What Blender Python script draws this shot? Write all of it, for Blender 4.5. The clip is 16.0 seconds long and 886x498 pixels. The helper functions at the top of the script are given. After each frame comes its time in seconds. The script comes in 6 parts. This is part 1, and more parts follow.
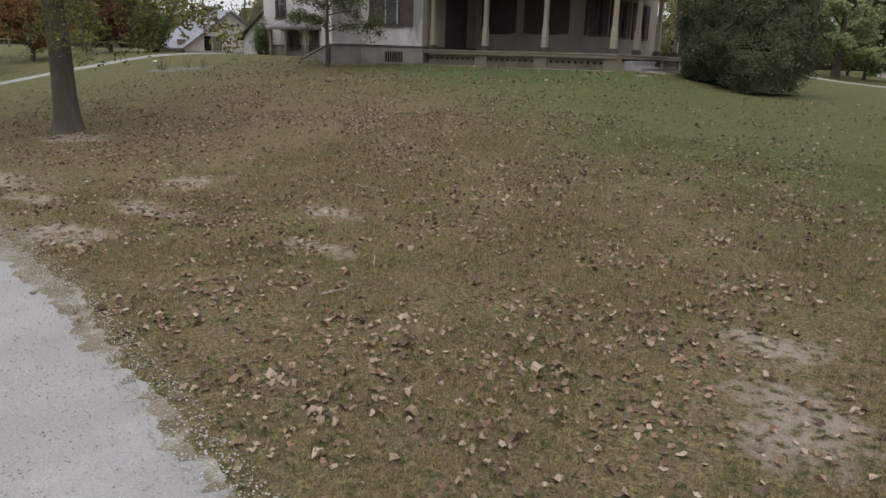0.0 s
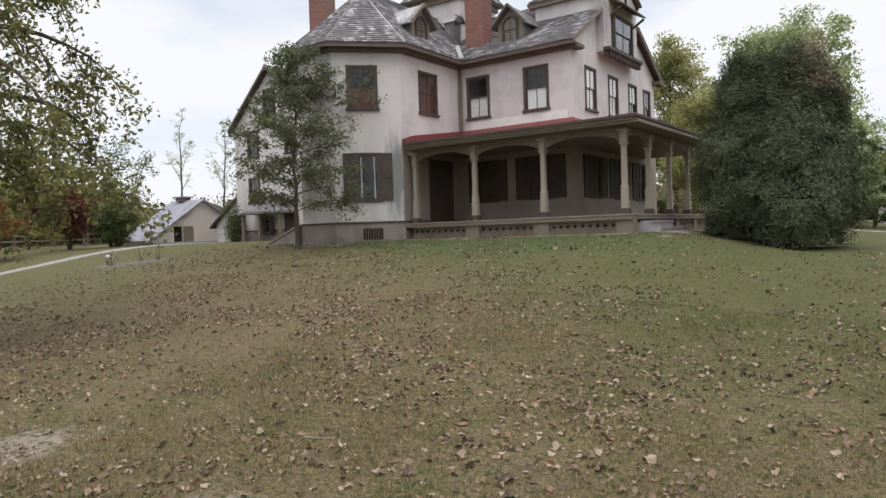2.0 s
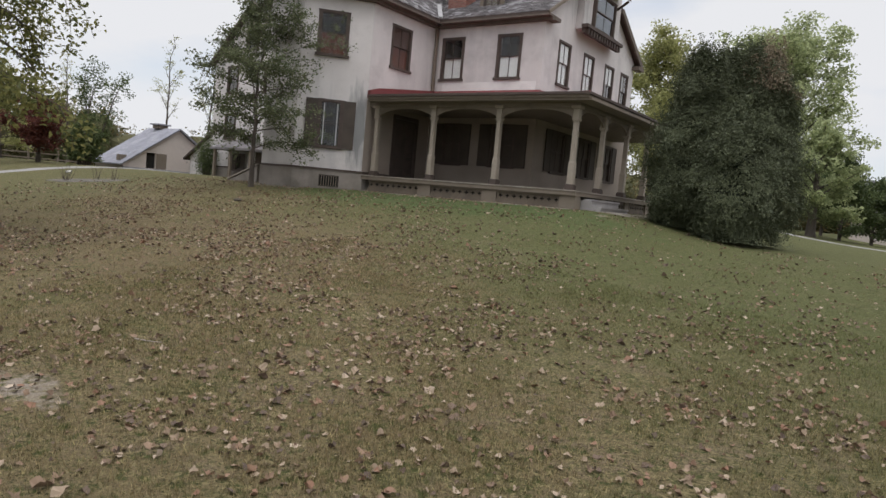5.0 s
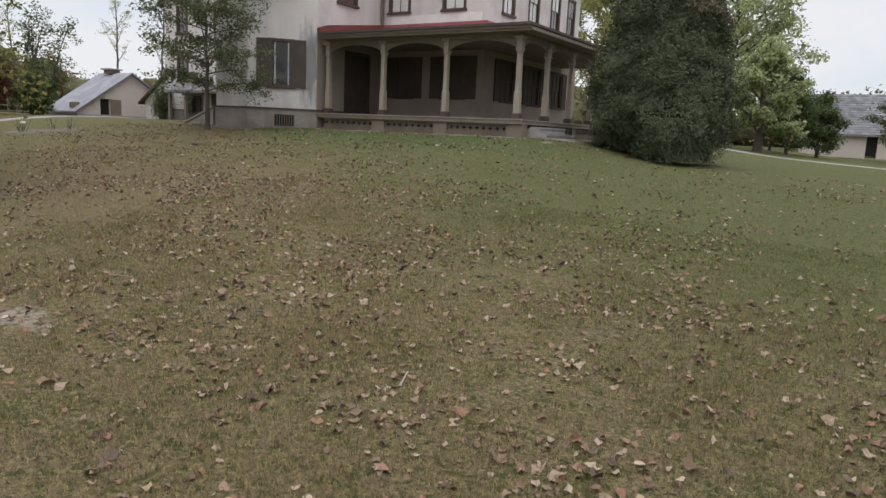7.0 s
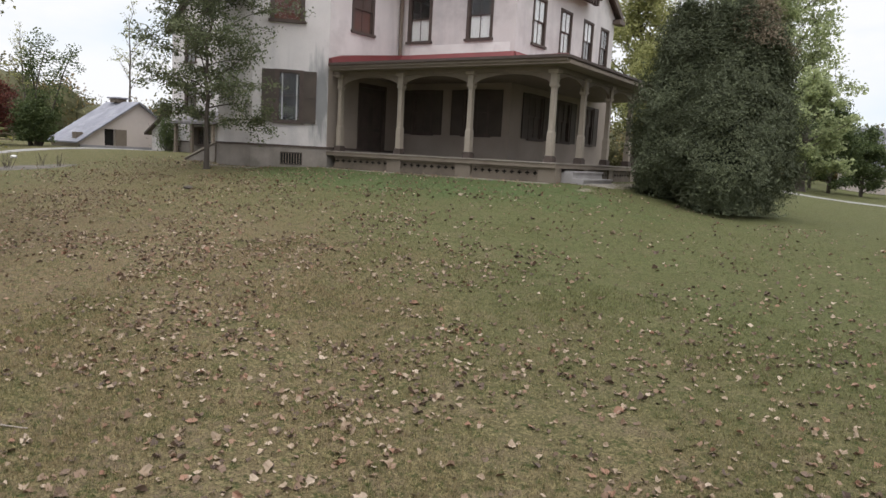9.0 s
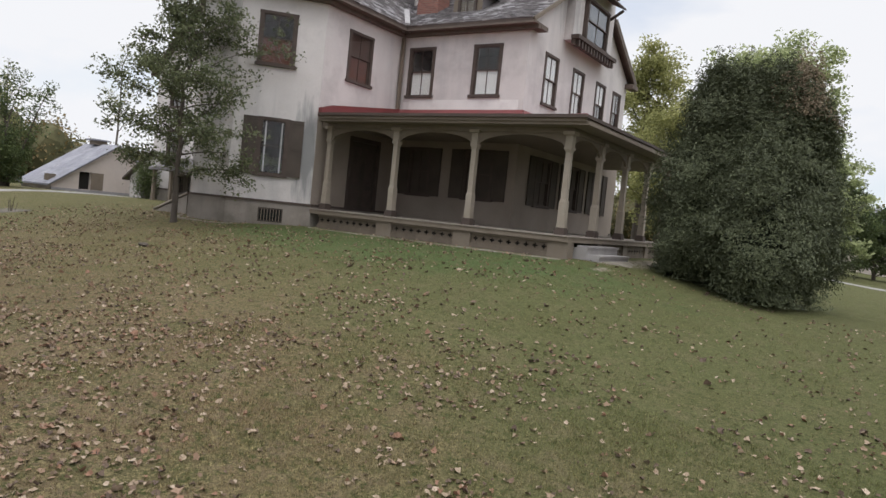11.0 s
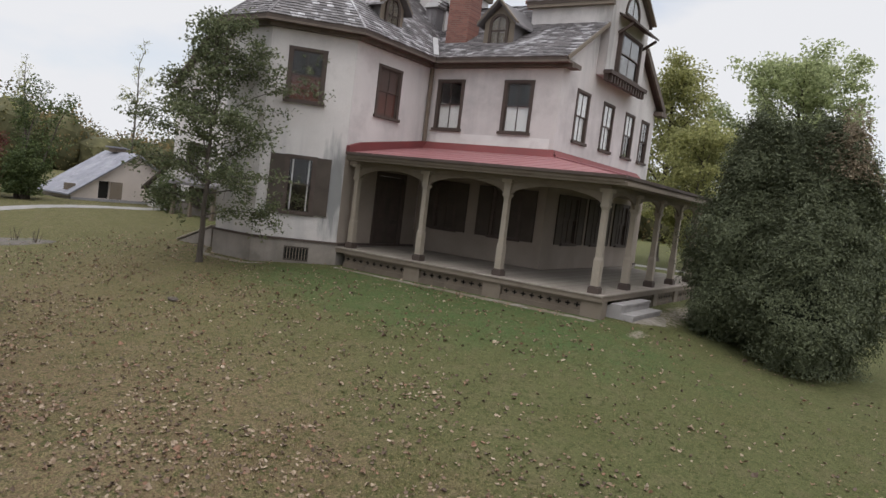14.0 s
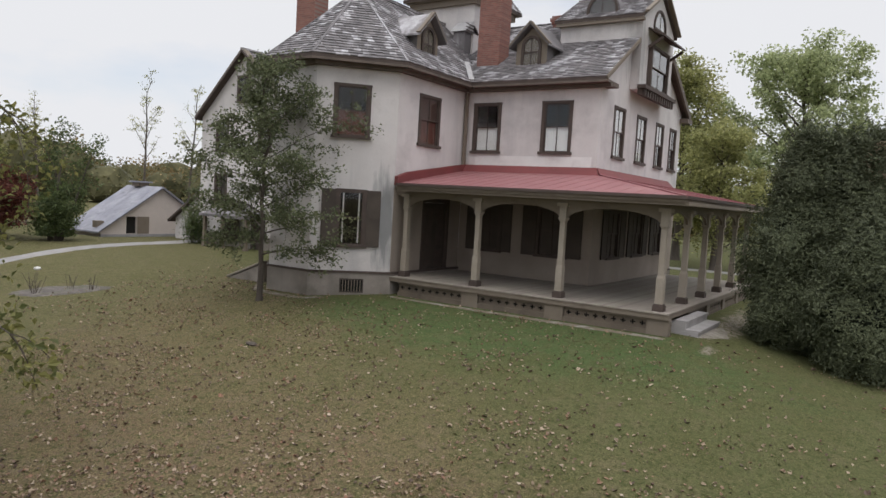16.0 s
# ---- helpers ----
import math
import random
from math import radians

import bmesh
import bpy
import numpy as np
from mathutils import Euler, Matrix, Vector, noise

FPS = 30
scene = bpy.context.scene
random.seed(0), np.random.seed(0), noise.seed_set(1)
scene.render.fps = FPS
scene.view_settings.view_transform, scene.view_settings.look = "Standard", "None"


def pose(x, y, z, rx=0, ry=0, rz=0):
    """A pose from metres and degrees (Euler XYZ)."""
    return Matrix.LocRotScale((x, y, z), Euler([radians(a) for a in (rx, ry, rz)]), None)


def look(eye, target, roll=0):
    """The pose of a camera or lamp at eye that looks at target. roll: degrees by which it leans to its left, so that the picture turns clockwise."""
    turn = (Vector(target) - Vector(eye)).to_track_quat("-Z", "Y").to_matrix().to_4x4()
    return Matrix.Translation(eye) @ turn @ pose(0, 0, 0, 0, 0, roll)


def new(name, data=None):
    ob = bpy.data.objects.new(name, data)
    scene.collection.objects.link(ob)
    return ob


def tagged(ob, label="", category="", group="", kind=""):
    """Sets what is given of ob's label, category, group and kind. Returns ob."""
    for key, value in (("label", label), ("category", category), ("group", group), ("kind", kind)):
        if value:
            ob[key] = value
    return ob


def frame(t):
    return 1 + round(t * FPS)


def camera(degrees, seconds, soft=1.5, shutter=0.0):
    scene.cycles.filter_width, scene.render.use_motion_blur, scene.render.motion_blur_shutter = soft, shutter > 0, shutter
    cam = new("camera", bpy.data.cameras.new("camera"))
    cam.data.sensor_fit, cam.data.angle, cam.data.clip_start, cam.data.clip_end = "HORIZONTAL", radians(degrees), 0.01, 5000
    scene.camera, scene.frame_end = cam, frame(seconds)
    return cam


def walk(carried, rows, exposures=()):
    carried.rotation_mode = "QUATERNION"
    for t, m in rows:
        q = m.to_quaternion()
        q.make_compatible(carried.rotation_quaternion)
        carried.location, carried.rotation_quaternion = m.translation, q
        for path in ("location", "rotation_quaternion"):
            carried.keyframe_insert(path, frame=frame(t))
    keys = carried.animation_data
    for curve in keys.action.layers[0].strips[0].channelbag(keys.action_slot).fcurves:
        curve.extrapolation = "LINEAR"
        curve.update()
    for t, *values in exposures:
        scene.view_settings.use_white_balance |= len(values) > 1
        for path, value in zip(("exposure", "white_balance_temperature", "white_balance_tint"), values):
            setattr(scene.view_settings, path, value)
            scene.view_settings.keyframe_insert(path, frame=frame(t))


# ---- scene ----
cam = camera(64.7, 16.0)
PATH = [
    (0, (2.064, -4.765, 2.165), (0.92, -3.213, 1.633), 1.8),
    (0.5, (1.291, -3.999, 2.018), (0.122, -2.435, 1.586), 3.3),
    (0.6, (1.105, -3.822, 2.012), (-0.052, -2.233, 1.639), 5.9),
    (0.8, (0.691, -3.417, 2.007), (-0.493, -1.827, 1.742), 4.4),
    (1, (0.285, -2.995, 2.008), (-0.911, -1.402, 1.834), 3.9),
    (1.5, (-0.547, -2.042, 2.024), (-1.763, -0.461, 1.875), -7.9),
    (1.8, (-0.881, -1.418, 2.042), (-2.064, 0.192, 1.959), -5.6),
    (2, (-0.91, -0.809, 2.008), (-2.079, 0.813, 1.962), -1.9),
    (2.5, (-0.852, 0.024, 1.974), (-1.995, 1.664, 1.898), 5.9),
    (3, (-0.956, 0.669, 1.914), (-2.135, 2.284, 1.978), 4.0),
    (3.5, (-0.866, 0.848, 1.833), (-2.069, 2.443, 1.921), 2.1),
    (4, (-0.431, 0.661, 1.761), (-1.639, 2.253, 1.85), 1.9),
    (4.1, (-0.296, 0.563, 1.752), (-1.512, 2.151, 1.774), 1.7),
    (4.2, (-0.161, 0.462, 1.745), (-1.356, 2.063, 1.645), 4.4),
    (6.3, (1.621, -0.592, 1.814), (0.549, 1.091, 1.68), 3.8),
    (6.5, (1.721, -0.687, 1.842), (0.676, 1.014, 1.717), 3.2),
    (7, (1.838, -0.816, 1.865), (0.786, 0.852, 1.536), 2.6),
    (7.5, (1.701, -0.62, 1.966), (0.66, 1.059, 1.653), 2.3),
    (8, (1.363, -0.115, 2.11), (0.324, 1.564, 1.793), 2.5),
    (8.5, (0.736, 0.718, 2.259), (-0.352, 2.37, 1.968), 5.5),
    (9, (0.01, 1.591, 2.432), (-1.088, 3.242, 2.171), 3.1),
    (9.5, (-0.796, 2.534, 2.619), (-1.912, 4.194, 2.585), 2.3),
    (10, (-1.335, 3.211, 2.607), (-2.452, 4.87, 2.582), 3.2),
    (10.2, (-1.499, 3.422, 2.616), (-2.61, 5.084, 2.572), 3.8),
    (12.3, (-1.898, 4.096, 2.99), (-2.981, 5.769, 2.826), 6.7),
    (12.5, (-1.99, 4.116, 3.214), (-3.067, 5.793, 3.042), 3.7),
    (13, (-2.133, 4.046, 3.93), (-3.207, 5.725, 3.762), 2.1),
    (13.5, (-2.299, 4.001, 4.367), (-3.392, 5.67, 4.217), 9.2),
    (14, (-2.661, 3.807, 4.535), (-3.769, 5.466, 4.389), 6.9),
    (14.5, (-3.079, 3.473, 4.709), (-4.182, 5.133, 4.548), 4.6),
    (15, (-3.494, 3.118, 4.935), (-4.604, 4.775, 4.782), 3.4),
    (15.5, (-3.828, 2.738, 5.071), (-4.936, 4.395, 4.911), 2.9),
    (16, (-4.084, 2.412, 5.165), (-5.185, 4.077, 5.026), 3.4),
]
walk(cam, [(t, look(eye, target, roll)) for t, eye, target, roll in PATH], [(0, -0.1), (0.5, 0.08), (1, 0.22), (1.5, 0.3), (2.5, 0.17), (3.5, 0.08), (4.2, 0), (6.5, 0.08), (7, 0.08), (8, 0.25), (9, 0.3), (9.5, 0.31), (10.2, 0.24), (12.5, 0.14), (13.5, 0.06), (16, 0.03)])

# ---- world, light ----
world = bpy.data.worlds.new("overcast_sky")
scene.world = world
world.use_nodes = True
wn, wl = world.node_tree.nodes, world.node_tree.links
wn.clear()
w_out = wn.new("ShaderNodeOutputWorld")
w_bg = wn.new("ShaderNodeBackground")
w_sky = wn.new("ShaderNodeTexSky")
w_sky.sky_type, w_sky.sun_disc = "NISHITA", False
w_sky.sun_elevation, w_sky.sun_rotation = radians(62), radians(140)
w_tc = wn.new("ShaderNodeTexCoord")
w_map = wn.new("ShaderNodeMapping")
w_map.inputs["Scale"].default_value = (1.0, 1.0, 2.6)
w_noise = wn.new("ShaderNodeTexNoise")
w_noise.inputs["Scale"].default_value, w_noise.inputs["Detail"].default_value = 2.1, 7.0
w_noise.inputs["Roughness"].default_value = 0.5
w_ramp = wn.new("ShaderNodeValToRGB")
w_ramp.color_ramp.elements[0].position, w_ramp.color_ramp.elements[1].position = 0.3, 0.5
w_gain = wn.new("ShaderNodeVectorMath")
w_gain.operation = "SCALE"
w_gain.inputs["Scale"].default_value = 0.16
w_cool = wn.new("ShaderNodeMix")
w_cool.data_type = "RGBA"
w_cool.inputs["Factor"].default_value = 0.62
w_cool.inputs["B"].default_value = (0.62, 0.66, 0.74, 1)
w_mix = wn.new("ShaderNodeMix")
w_mix.data_type = "RGBA"
w_mix.inputs["B"].default_value = (0.8, 0.808, 0.84, 1)
wl.new(w_tc.outputs["Generated"], w_map.inputs["Vector"])
wl.new(w_map.outputs["Vector"], w_noise.inputs["Vector"])
wl.new(w_noise.outputs["Fac"], w_ramp.inputs["Fac"])
wl.new(w_sky.outputs["Color"], w_gain.inputs[0])
wl.new(w_gain.outputs["Vector"], w_cool.inputs["A"])
wl.new(w_ramp.outputs["Color"], w_mix.inputs["Factor"])
wl.new(w_cool.outputs["Result"], w_mix.inputs["A"])
wl.new(w_mix.outputs["Result"], w_bg.inputs["Color"])
# an overcast dome is brighter overhead than at the horizon
w_sep, w_str = wn.new("ShaderNodeSeparateXYZ"), wn.new("ShaderNodeMapRange")
w_str.inputs["From Min"].default_value, w_str.inputs["From Max"].default_value = 0.3, 1.0
w_str.inputs["To Min"].default_value, w_str.inputs["To Max"].default_value = 1.0, 2.6
wl.new(w_tc.outputs["Generated"], w_sep.inputs["Vector"])
wl.new(w_sep.outputs["Z"], w_str.inputs["Value"])
wl.new(w_str.outputs["Result"], w_bg.inputs["Strength"])
wl.new(w_bg.outputs["Background"], w_out.inputs["Surface"])

sun_data = bpy.data.lights.new("sun", "SUN")
sun_data.energy, sun_data.angle, sun_data.color = 0.9, radians(50), (1.0, 0.96, 0.9)
sun = new("sun", sun_data)
sun.matrix_world = look((6, 2, 60), (-12, 22, 3))

# ---- materials ----


def mat(name, base, second=None, scale=4.0, rough=0.85, metal=0.0, bump=0.15, grain=60.0, spread=0.25, island=0.0, spec=0.3, stain=None, stain_scale=0.6, stain_amount=0.5, stretch=(1, 1, 1), speck=0.35, streak=None, stain_edge=(0.5, 0.68), tile=0.0):
    """A procedural surface: two colours at a large scale, fine grain, optional stains, bump."""
    m = bpy.data.materials.new(name)
    m.use_nodes = True
    n, l = m.node_tree.nodes, m.node_tree.links
    b = n["Principled BSDF"]
    b.inputs["Roughness"].default_value, b.inputs["Metallic"].default_value = rough, metal
    b.inputs["Specular IOR Level"].default_value = spec
    second = second or tuple(c * 0.75 for c in base)
    tc = n.new("ShaderNodeTexCoord")
    mp = n.new("ShaderNodeMapping")
    mp.inputs["Scale"].default_value = stretch
    l.new(tc.outputs["Object"], mp.inputs["Vector"])
    big = n.new("ShaderNodeTexNoise")
    big.inputs["Scale"].default_value, big.inputs["Detail"].default_value = scale, 6
    fine = n.new("ShaderNodeTexNoise")
    fine.inputs["Scale"].default_value, fine.inputs["Detail"].default_value = grain, 4
    for x in (big, fine):
        l.new(mp.outputs["Vector"], x.inputs["Vector"])
    ramp = n.new("ShaderNodeValToRGB")
    ramp.color_ramp.elements[0].position, ramp.color_ramp.elements[1].position = 0.5 - spread, 0.5 + spread
    ramp.color_ramp.elements[0].color, ramp.color_ramp.elements[1].color = (*second, 1), (*base, 1)
    l.new(big.outputs["Fac"], ramp.inputs["Fac"])
    col = ramp.outputs["Color"]
    if stain:
        sn = n.new("ShaderNodeTexNoise")
        sn.inputs["Scale"].default_value, sn.inputs["Detail"].default_value = stain_scale, 8
        sn.inputs["Roughness"].default_value = 0.65
        if tile:
            # whole slates weather pale, in upright runs
            tm = n.new("ShaderNodeMapping")
            tm.inputs["Scale"].default_value = (1.1, 1.1, 0.28)
            l.new(tc.outputs["Object"], tm.inputs["Vector"])
            l.new(tm.outputs["Vector"], sn.inputs["Vector"])
        else:
            l.new(tc.outputs["Object"], sn.inputs["Vector"])
        sr = n.new("ShaderNodeValToRGB")
        sr.color_ramp.elements[0].position, sr.color_ramp.elements[1].position = stain_edge
        sr.color_ramp.elements[1].color = (stain_amount,) * 3 + (1,)
        if tile:
            tg, to = n.new("ShaderNodeNewGeometry"), n.new("ShaderNodeObjectInfo")
            ta, tf, tv = (n.new("ShaderNodeMath") for _ in range(3))
            ta.operation, tf.operation, tv.operation = "ADD", "FRACT", "MULTIPLY_ADD"
            l.new(tg.outputs["Random Per Island"], ta.inputs[0])
            l.new(to.outputs["Random"], ta.inputs[1])
            l.new(ta.outputs["Value"], tf.inputs[0])
            l.new(tf.outputs["Value"], tv.inputs[0])
            tv.inputs[1].default_value = tile
            l.new(sn.outputs["Fac"], tv.inputs[2])
            l.new(tv.outputs["Value"], sr.inputs["Fac"])
        else:
            l.new(sn.outputs["Fac"], sr.inputs["Fac"])
        mx = n.new("ShaderNodeMix")
        mx.data_type = "RGBA"
        mx.inputs["B"].default_value = (*stain, 1)
        l.new(sr.outputs["Color"], mx.inputs["Factor"])
        l.new(col, mx.inputs["A"])
        col = mx.outputs["Result"]
    if streak:
        sm = n.new("ShaderNodeMapping")
        sm.inputs["Scale"].default_value = (1.6, 1.6, 0.16)
        l.new(tc.outputs["Object"], sm.inputs["Vector"])
        kn = n.new("ShaderNodeTexNoise")
        kn.inputs["Scale"].default_value, kn.inputs["Detail"].default_value, kn.inputs["Roughness"].default_value = 1.0, 7, 0.6
        l.new(sm.outputs["Vector"], kn.inputs["Vector"])
        kr = n.new("ShaderNodeValToRGB")
        kr.color_ramp.elements[0].position, kr.color_ramp.elements[1].position = 0.52, 0.74
        kr.color_ramp.elements[1].color = (0.42, 0.42, 0.42, 1)
        l.new(kn.outputs["Fac"], kr.inputs["Fac"])
        km = n.new("ShaderNodeMix")
        km.data_type = "RGBA"
        km.inputs["B"].default_value = (*streak, 1)
        l.new(kr.outputs["Color"], km.inputs["Factor"])
        l.new(col, km.inputs["A"])
        col = km.outputs["Result"]
    hsv = n.new("ShaderNodeHueSaturation")
    l.new(col, hsv.inputs["Color"])
    val = n.new("ShaderNodeMath")
    val.operation = "MULTIPLY_ADD"
    val.inputs[1].default_value, val.inputs[2].default_value = speck, 1 - speck * 0.5
    l.new(fine.outputs["Fac"], val.inputs[0])
    if island:
        geo = n.new("ShaderNodeNewGeometry")
        oi = n.new("ShaderNodeObjectInfo")
        add = n.new("ShaderNodeMath")
        add.operation = "ADD"
        l.new(geo.outputs["Random Per Island"], add.inputs[0])
        l.new(oi.outputs["Random"], add.inputs[1])
        fr = n.new("ShaderNodeMath")
        fr.operation = "FRACT"
        l.new(add.outputs["Value"], fr.inputs[0])
        iv = n.new("ShaderNodeMath")
        iv.operation = "MULTIPLY_ADD"
        iv.inputs[1].default_value, iv.inputs[2].default_value = 2 * island, 1 - island
        l.new(fr.outputs["Value"], iv.inputs[0])
        pr = n.new("ShaderNodeMath")
        pr.operation = "MULTIPLY"
        l.new(iv.outputs["Value"], pr.inputs[0])
        l.new(val.outputs["Value"], pr.inputs[1])
        l.new(pr.outputs["Value"], hsv.inputs["Value"])
        hs = n.new("ShaderNodeMath")
        hs.operation = "MULTIPLY_ADD"
        hs.inputs[1].default_value, hs.inputs[2].default_value = 0.05, 0.475
        l.new(fr.outputs["Value"], hs.inputs[0])
        l.new(hs.outputs["Value"], hsv.inputs["Hue"])
    else:
        l.new(val.outputs["Value"], hsv.inputs["Value"])
    l.new(hsv.outputs["Color"], b.inputs["Base Color"])
    if bump:
        bp = n.new("ShaderNodeBump")
        bp.inputs["Strength"].default_value, bp.inputs["Distance"].default_value = bump, 0.02
        l.new(fine.outputs["Fac"], bp.inputs["Height"])
        l.new(bp.outputs["Normal"], b.inputs["Normal"])
    return m


def leaf_mat(name, a, b2, translucent=0.35, rough=0.55):
    """Leaves: colour varies from leaf to leaf, a little light passes through."""
    m = bpy.data.materials.new(name)
    m.use_nodes = True
    n, l = m.node_tree.nodes, m.node_tree.links
    b = n["Principled BSDF"]
    b.inputs["Roughness"].default_value, b.inputs["Specular IOR Level"].default_value = rough, 0.3
    geo = n.new("ShaderNodeNewGeometry")
    ramp = n.new("ShaderNodeValToRGB")
    ramp.color_ramp.elements[0].color, ramp.color_ramp.elements[1].color = (*a, 1), (*b2, 1)
    l.new(geo.outputs["Random Per Island"], ramp.inputs["Fac"])
    l.new(ramp.outputs["Color"], b.inputs["Base Color"])
    tr = n.new("ShaderNodeBsdfTranslucent")
    l.new(ramp.outputs["Color"], tr.inputs["Color"])
    mx = n.new("ShaderNodeMixShader")
    mx.inputs["Fac"].default_value = translucent
    l.new(b.outputs["BSDF"], mx.inputs[1])
    l.new(tr.outputs["BSDF"], mx.inputs[2])
    l.new(mx.outputs["Shader"], n["Material Output"].inputs["Surface"])
    return m


STUCCO = mat("stucco", (0.61, 0.577, 0.562), (0.51, 0.478, 0.468), 0.9, 0.92, bump=0.25, grain=45, stain=(0.36, 0.335, 0.33), stain_scale=0.55, stain_amount=0.6, streak=(0.33, 0.32, 0.33))
# tan render, its colour darkened to imitate the porch roof's shade
SHADED_TAN = mat("tan_render_with_shade", (0.34, 0.285, 0.242), (0.255, 0.213, 0.182), 0.8, 0.95, bump=0.25, grain=45, stain=(0.25, 0.21, 0.185), stain_scale=0.7, stain_amount=0.55)
STUCCO_LOW = mat("plinth_render", (0.31, 0.275, 0.245), (0.18, 0.158, 0.138), 1.1, 0.95, bump=0.3, grain=40, stain=(0.15, 0.13, 0.11), stain_scale=0.9, stain_amount=0.75, streak=(0.16, 0.14, 0.125))
BROWN = mat("brown_paint", (0.09, 0.067, 0.057), (0.06, 0.045, 0.039), 3, 0.7, bump=0.1)
CORN = mat("cornice_paint", (0.15, 0.118, 0.098), (0.1, 0.079, 0.066), 2.5, 0.75, bump=0.12, stain=(0.07, 0.06, 0.052), stain_scale=2.0, stain_amount=0.4)
TAUPE = mat("taupe_paint", (0.225, 0.185, 0.146), (0.155, 0.126, 0.098), 2.5, 0.75, bump=0.12, stain=(0.1, 0.09, 0.08), stain_scale=2.5, stain_amount=0.4)
SHUTTER = mat("shutter_paint", (0.085, 0.068, 0.056), (0.055, 0.044, 0.037), 1.5, 0.75)
REDROOF = mat("red_tin", (0.28, 0.115, 0.12), (0.225, 0.088, 0.092), 0.8, 0.5, bump=0.05, stain=(0.33, 0.17, 0.16), stain_scale=0.5, stain_amount=0.6, spec=0.4)
SLATE = mat("slate", (0.2, 0.184, 0.186), (0.122, 0.113, 0.115), 0.7, 0.7, bump=0.2, grain=30, island=0.24, stain=(0.43, 0.42, 0.435), stain_scale=1.0, stain_amount=0.85, stain_edge=(0.64, 0.8), tile=0.24, spec=0.25)
FLOORB = mat("porch_boards", (0.33, 0.289, 0.25), (0.25, 0.216, 0.185), 1.2, 0.7, island=0.12, bump=0.1, stretch=(1, 6, 1))
WHITE = mat("white_paint", (0.66, 0.64, 0.62), (0.55, 0.53, 0.51), 3, 0.7, bump=0.05)
LEAD = mat("valley_metal", (0.45, 0.44, 0.44), (0.34, 0.33, 0.33), 3, 0.45, metal=0.3, bump=0.05)
# inside plaster, coloured near-black to imitate unlit rooms
INNER = mat("plaster_with_room_shade", (0.07, 0.062, 0.058), (0.05, 0.045, 0.042), 2, 0.9)
BOARD = mat("russet_board", (0.165, 0.058, 0.04), (0.105, 0.04, 0.029), 2, 0.8)
STEP = mat("grey_stone", (0.36, 0.34, 0.33), (0.27, 0.255, 0.25), 2, 0.85, bump=0.2)
BARK = mat("bark", (0.115, 0.096, 0.08), (0.065, 0.054, 0.046), 5, 0.95, bump=0.8, grain=25, stretch=(1, 1, 0.25))
TIN = mat("pale_tin_roof", (0.3, 0.3, 0.335), (0.2, 0.2, 0.23), 1.4, 0.85, bump=0.1, stain=(0.38, 0.38, 0.4), stain_scale=1.3, stain_amount=0.6, spec=0.15)
SHEDW = mat("shed_stucco", (0.6, 0.53, 0.48), (0.5, 0.44, 0.4), 1.0, 0.95, stain=(0.36, 0.32, 0.29), stain_scale=0.5, stain_amount=0.5)
GRAVEL = mat("pale_gravel", (0.305, 0.293, 0.29), (0.225, 0.214, 0.21), 1.5, 0.95, bump=0.6, grain=70, stain=(0.25, 0.225, 0.2), stain_scale=1.1, stain_amount=0.6, speck=0.9)
STONEW = mat("stone_wall", (0.34, 0.33, 0.34), (0.24, 0.235, 0.24), 3, 0.95, bump=0.5, grain=12)

GLASS = bpy.data.materials.new("window_glass")
GLASS.use_nodes = True
_n, _l = GLASS.node_tree.nodes, GLASS.node_tree.links
_n.remove(_n["Principled BSDF"])
_gl, _tr, _fr, _mx = _n.new("ShaderNodeBsdfGlossy"), _n.new("ShaderNodeBsdfTransparent"), _n.new("ShaderNodeLayerWeight"), _n.new("ShaderNodeMixShader")
_pw, _ad = _n.new("ShaderNodeMath"), _n.new("ShaderNodeMath")
_gl.inputs["Roughness"].default_value = 0.03
_tr.inputs["Color"].default_value = (0.93, 0.94, 0.94, 1)
# each face of a pane mirrors little straight on and much at a slant
_fr.inputs["Blend"].default_value = 0.5
_pw.operation, _ad.operation = "POWER", "MULTIPLY_ADD"
_pw.inputs[1].default_value, _ad.inputs[1].default_value, _ad.inputs[2].default_value = 3.5, 0.9, 0.035
_l.new(_fr.outputs["Facing"], _pw.inputs[0])
_l.new(_pw.outputs["Value"], _ad.inputs[0])
_l.new(_ad.outputs["Value"], _mx.inputs["Fac"])
_l.new(_tr.outputs["BSDF"], _mx.inputs[1])
_l.new(_gl.outputs["BSDF"], _mx.inputs[2])
_l.new(_mx.outputs["Shader"], _n["Material Output"].inputs["Surface"])



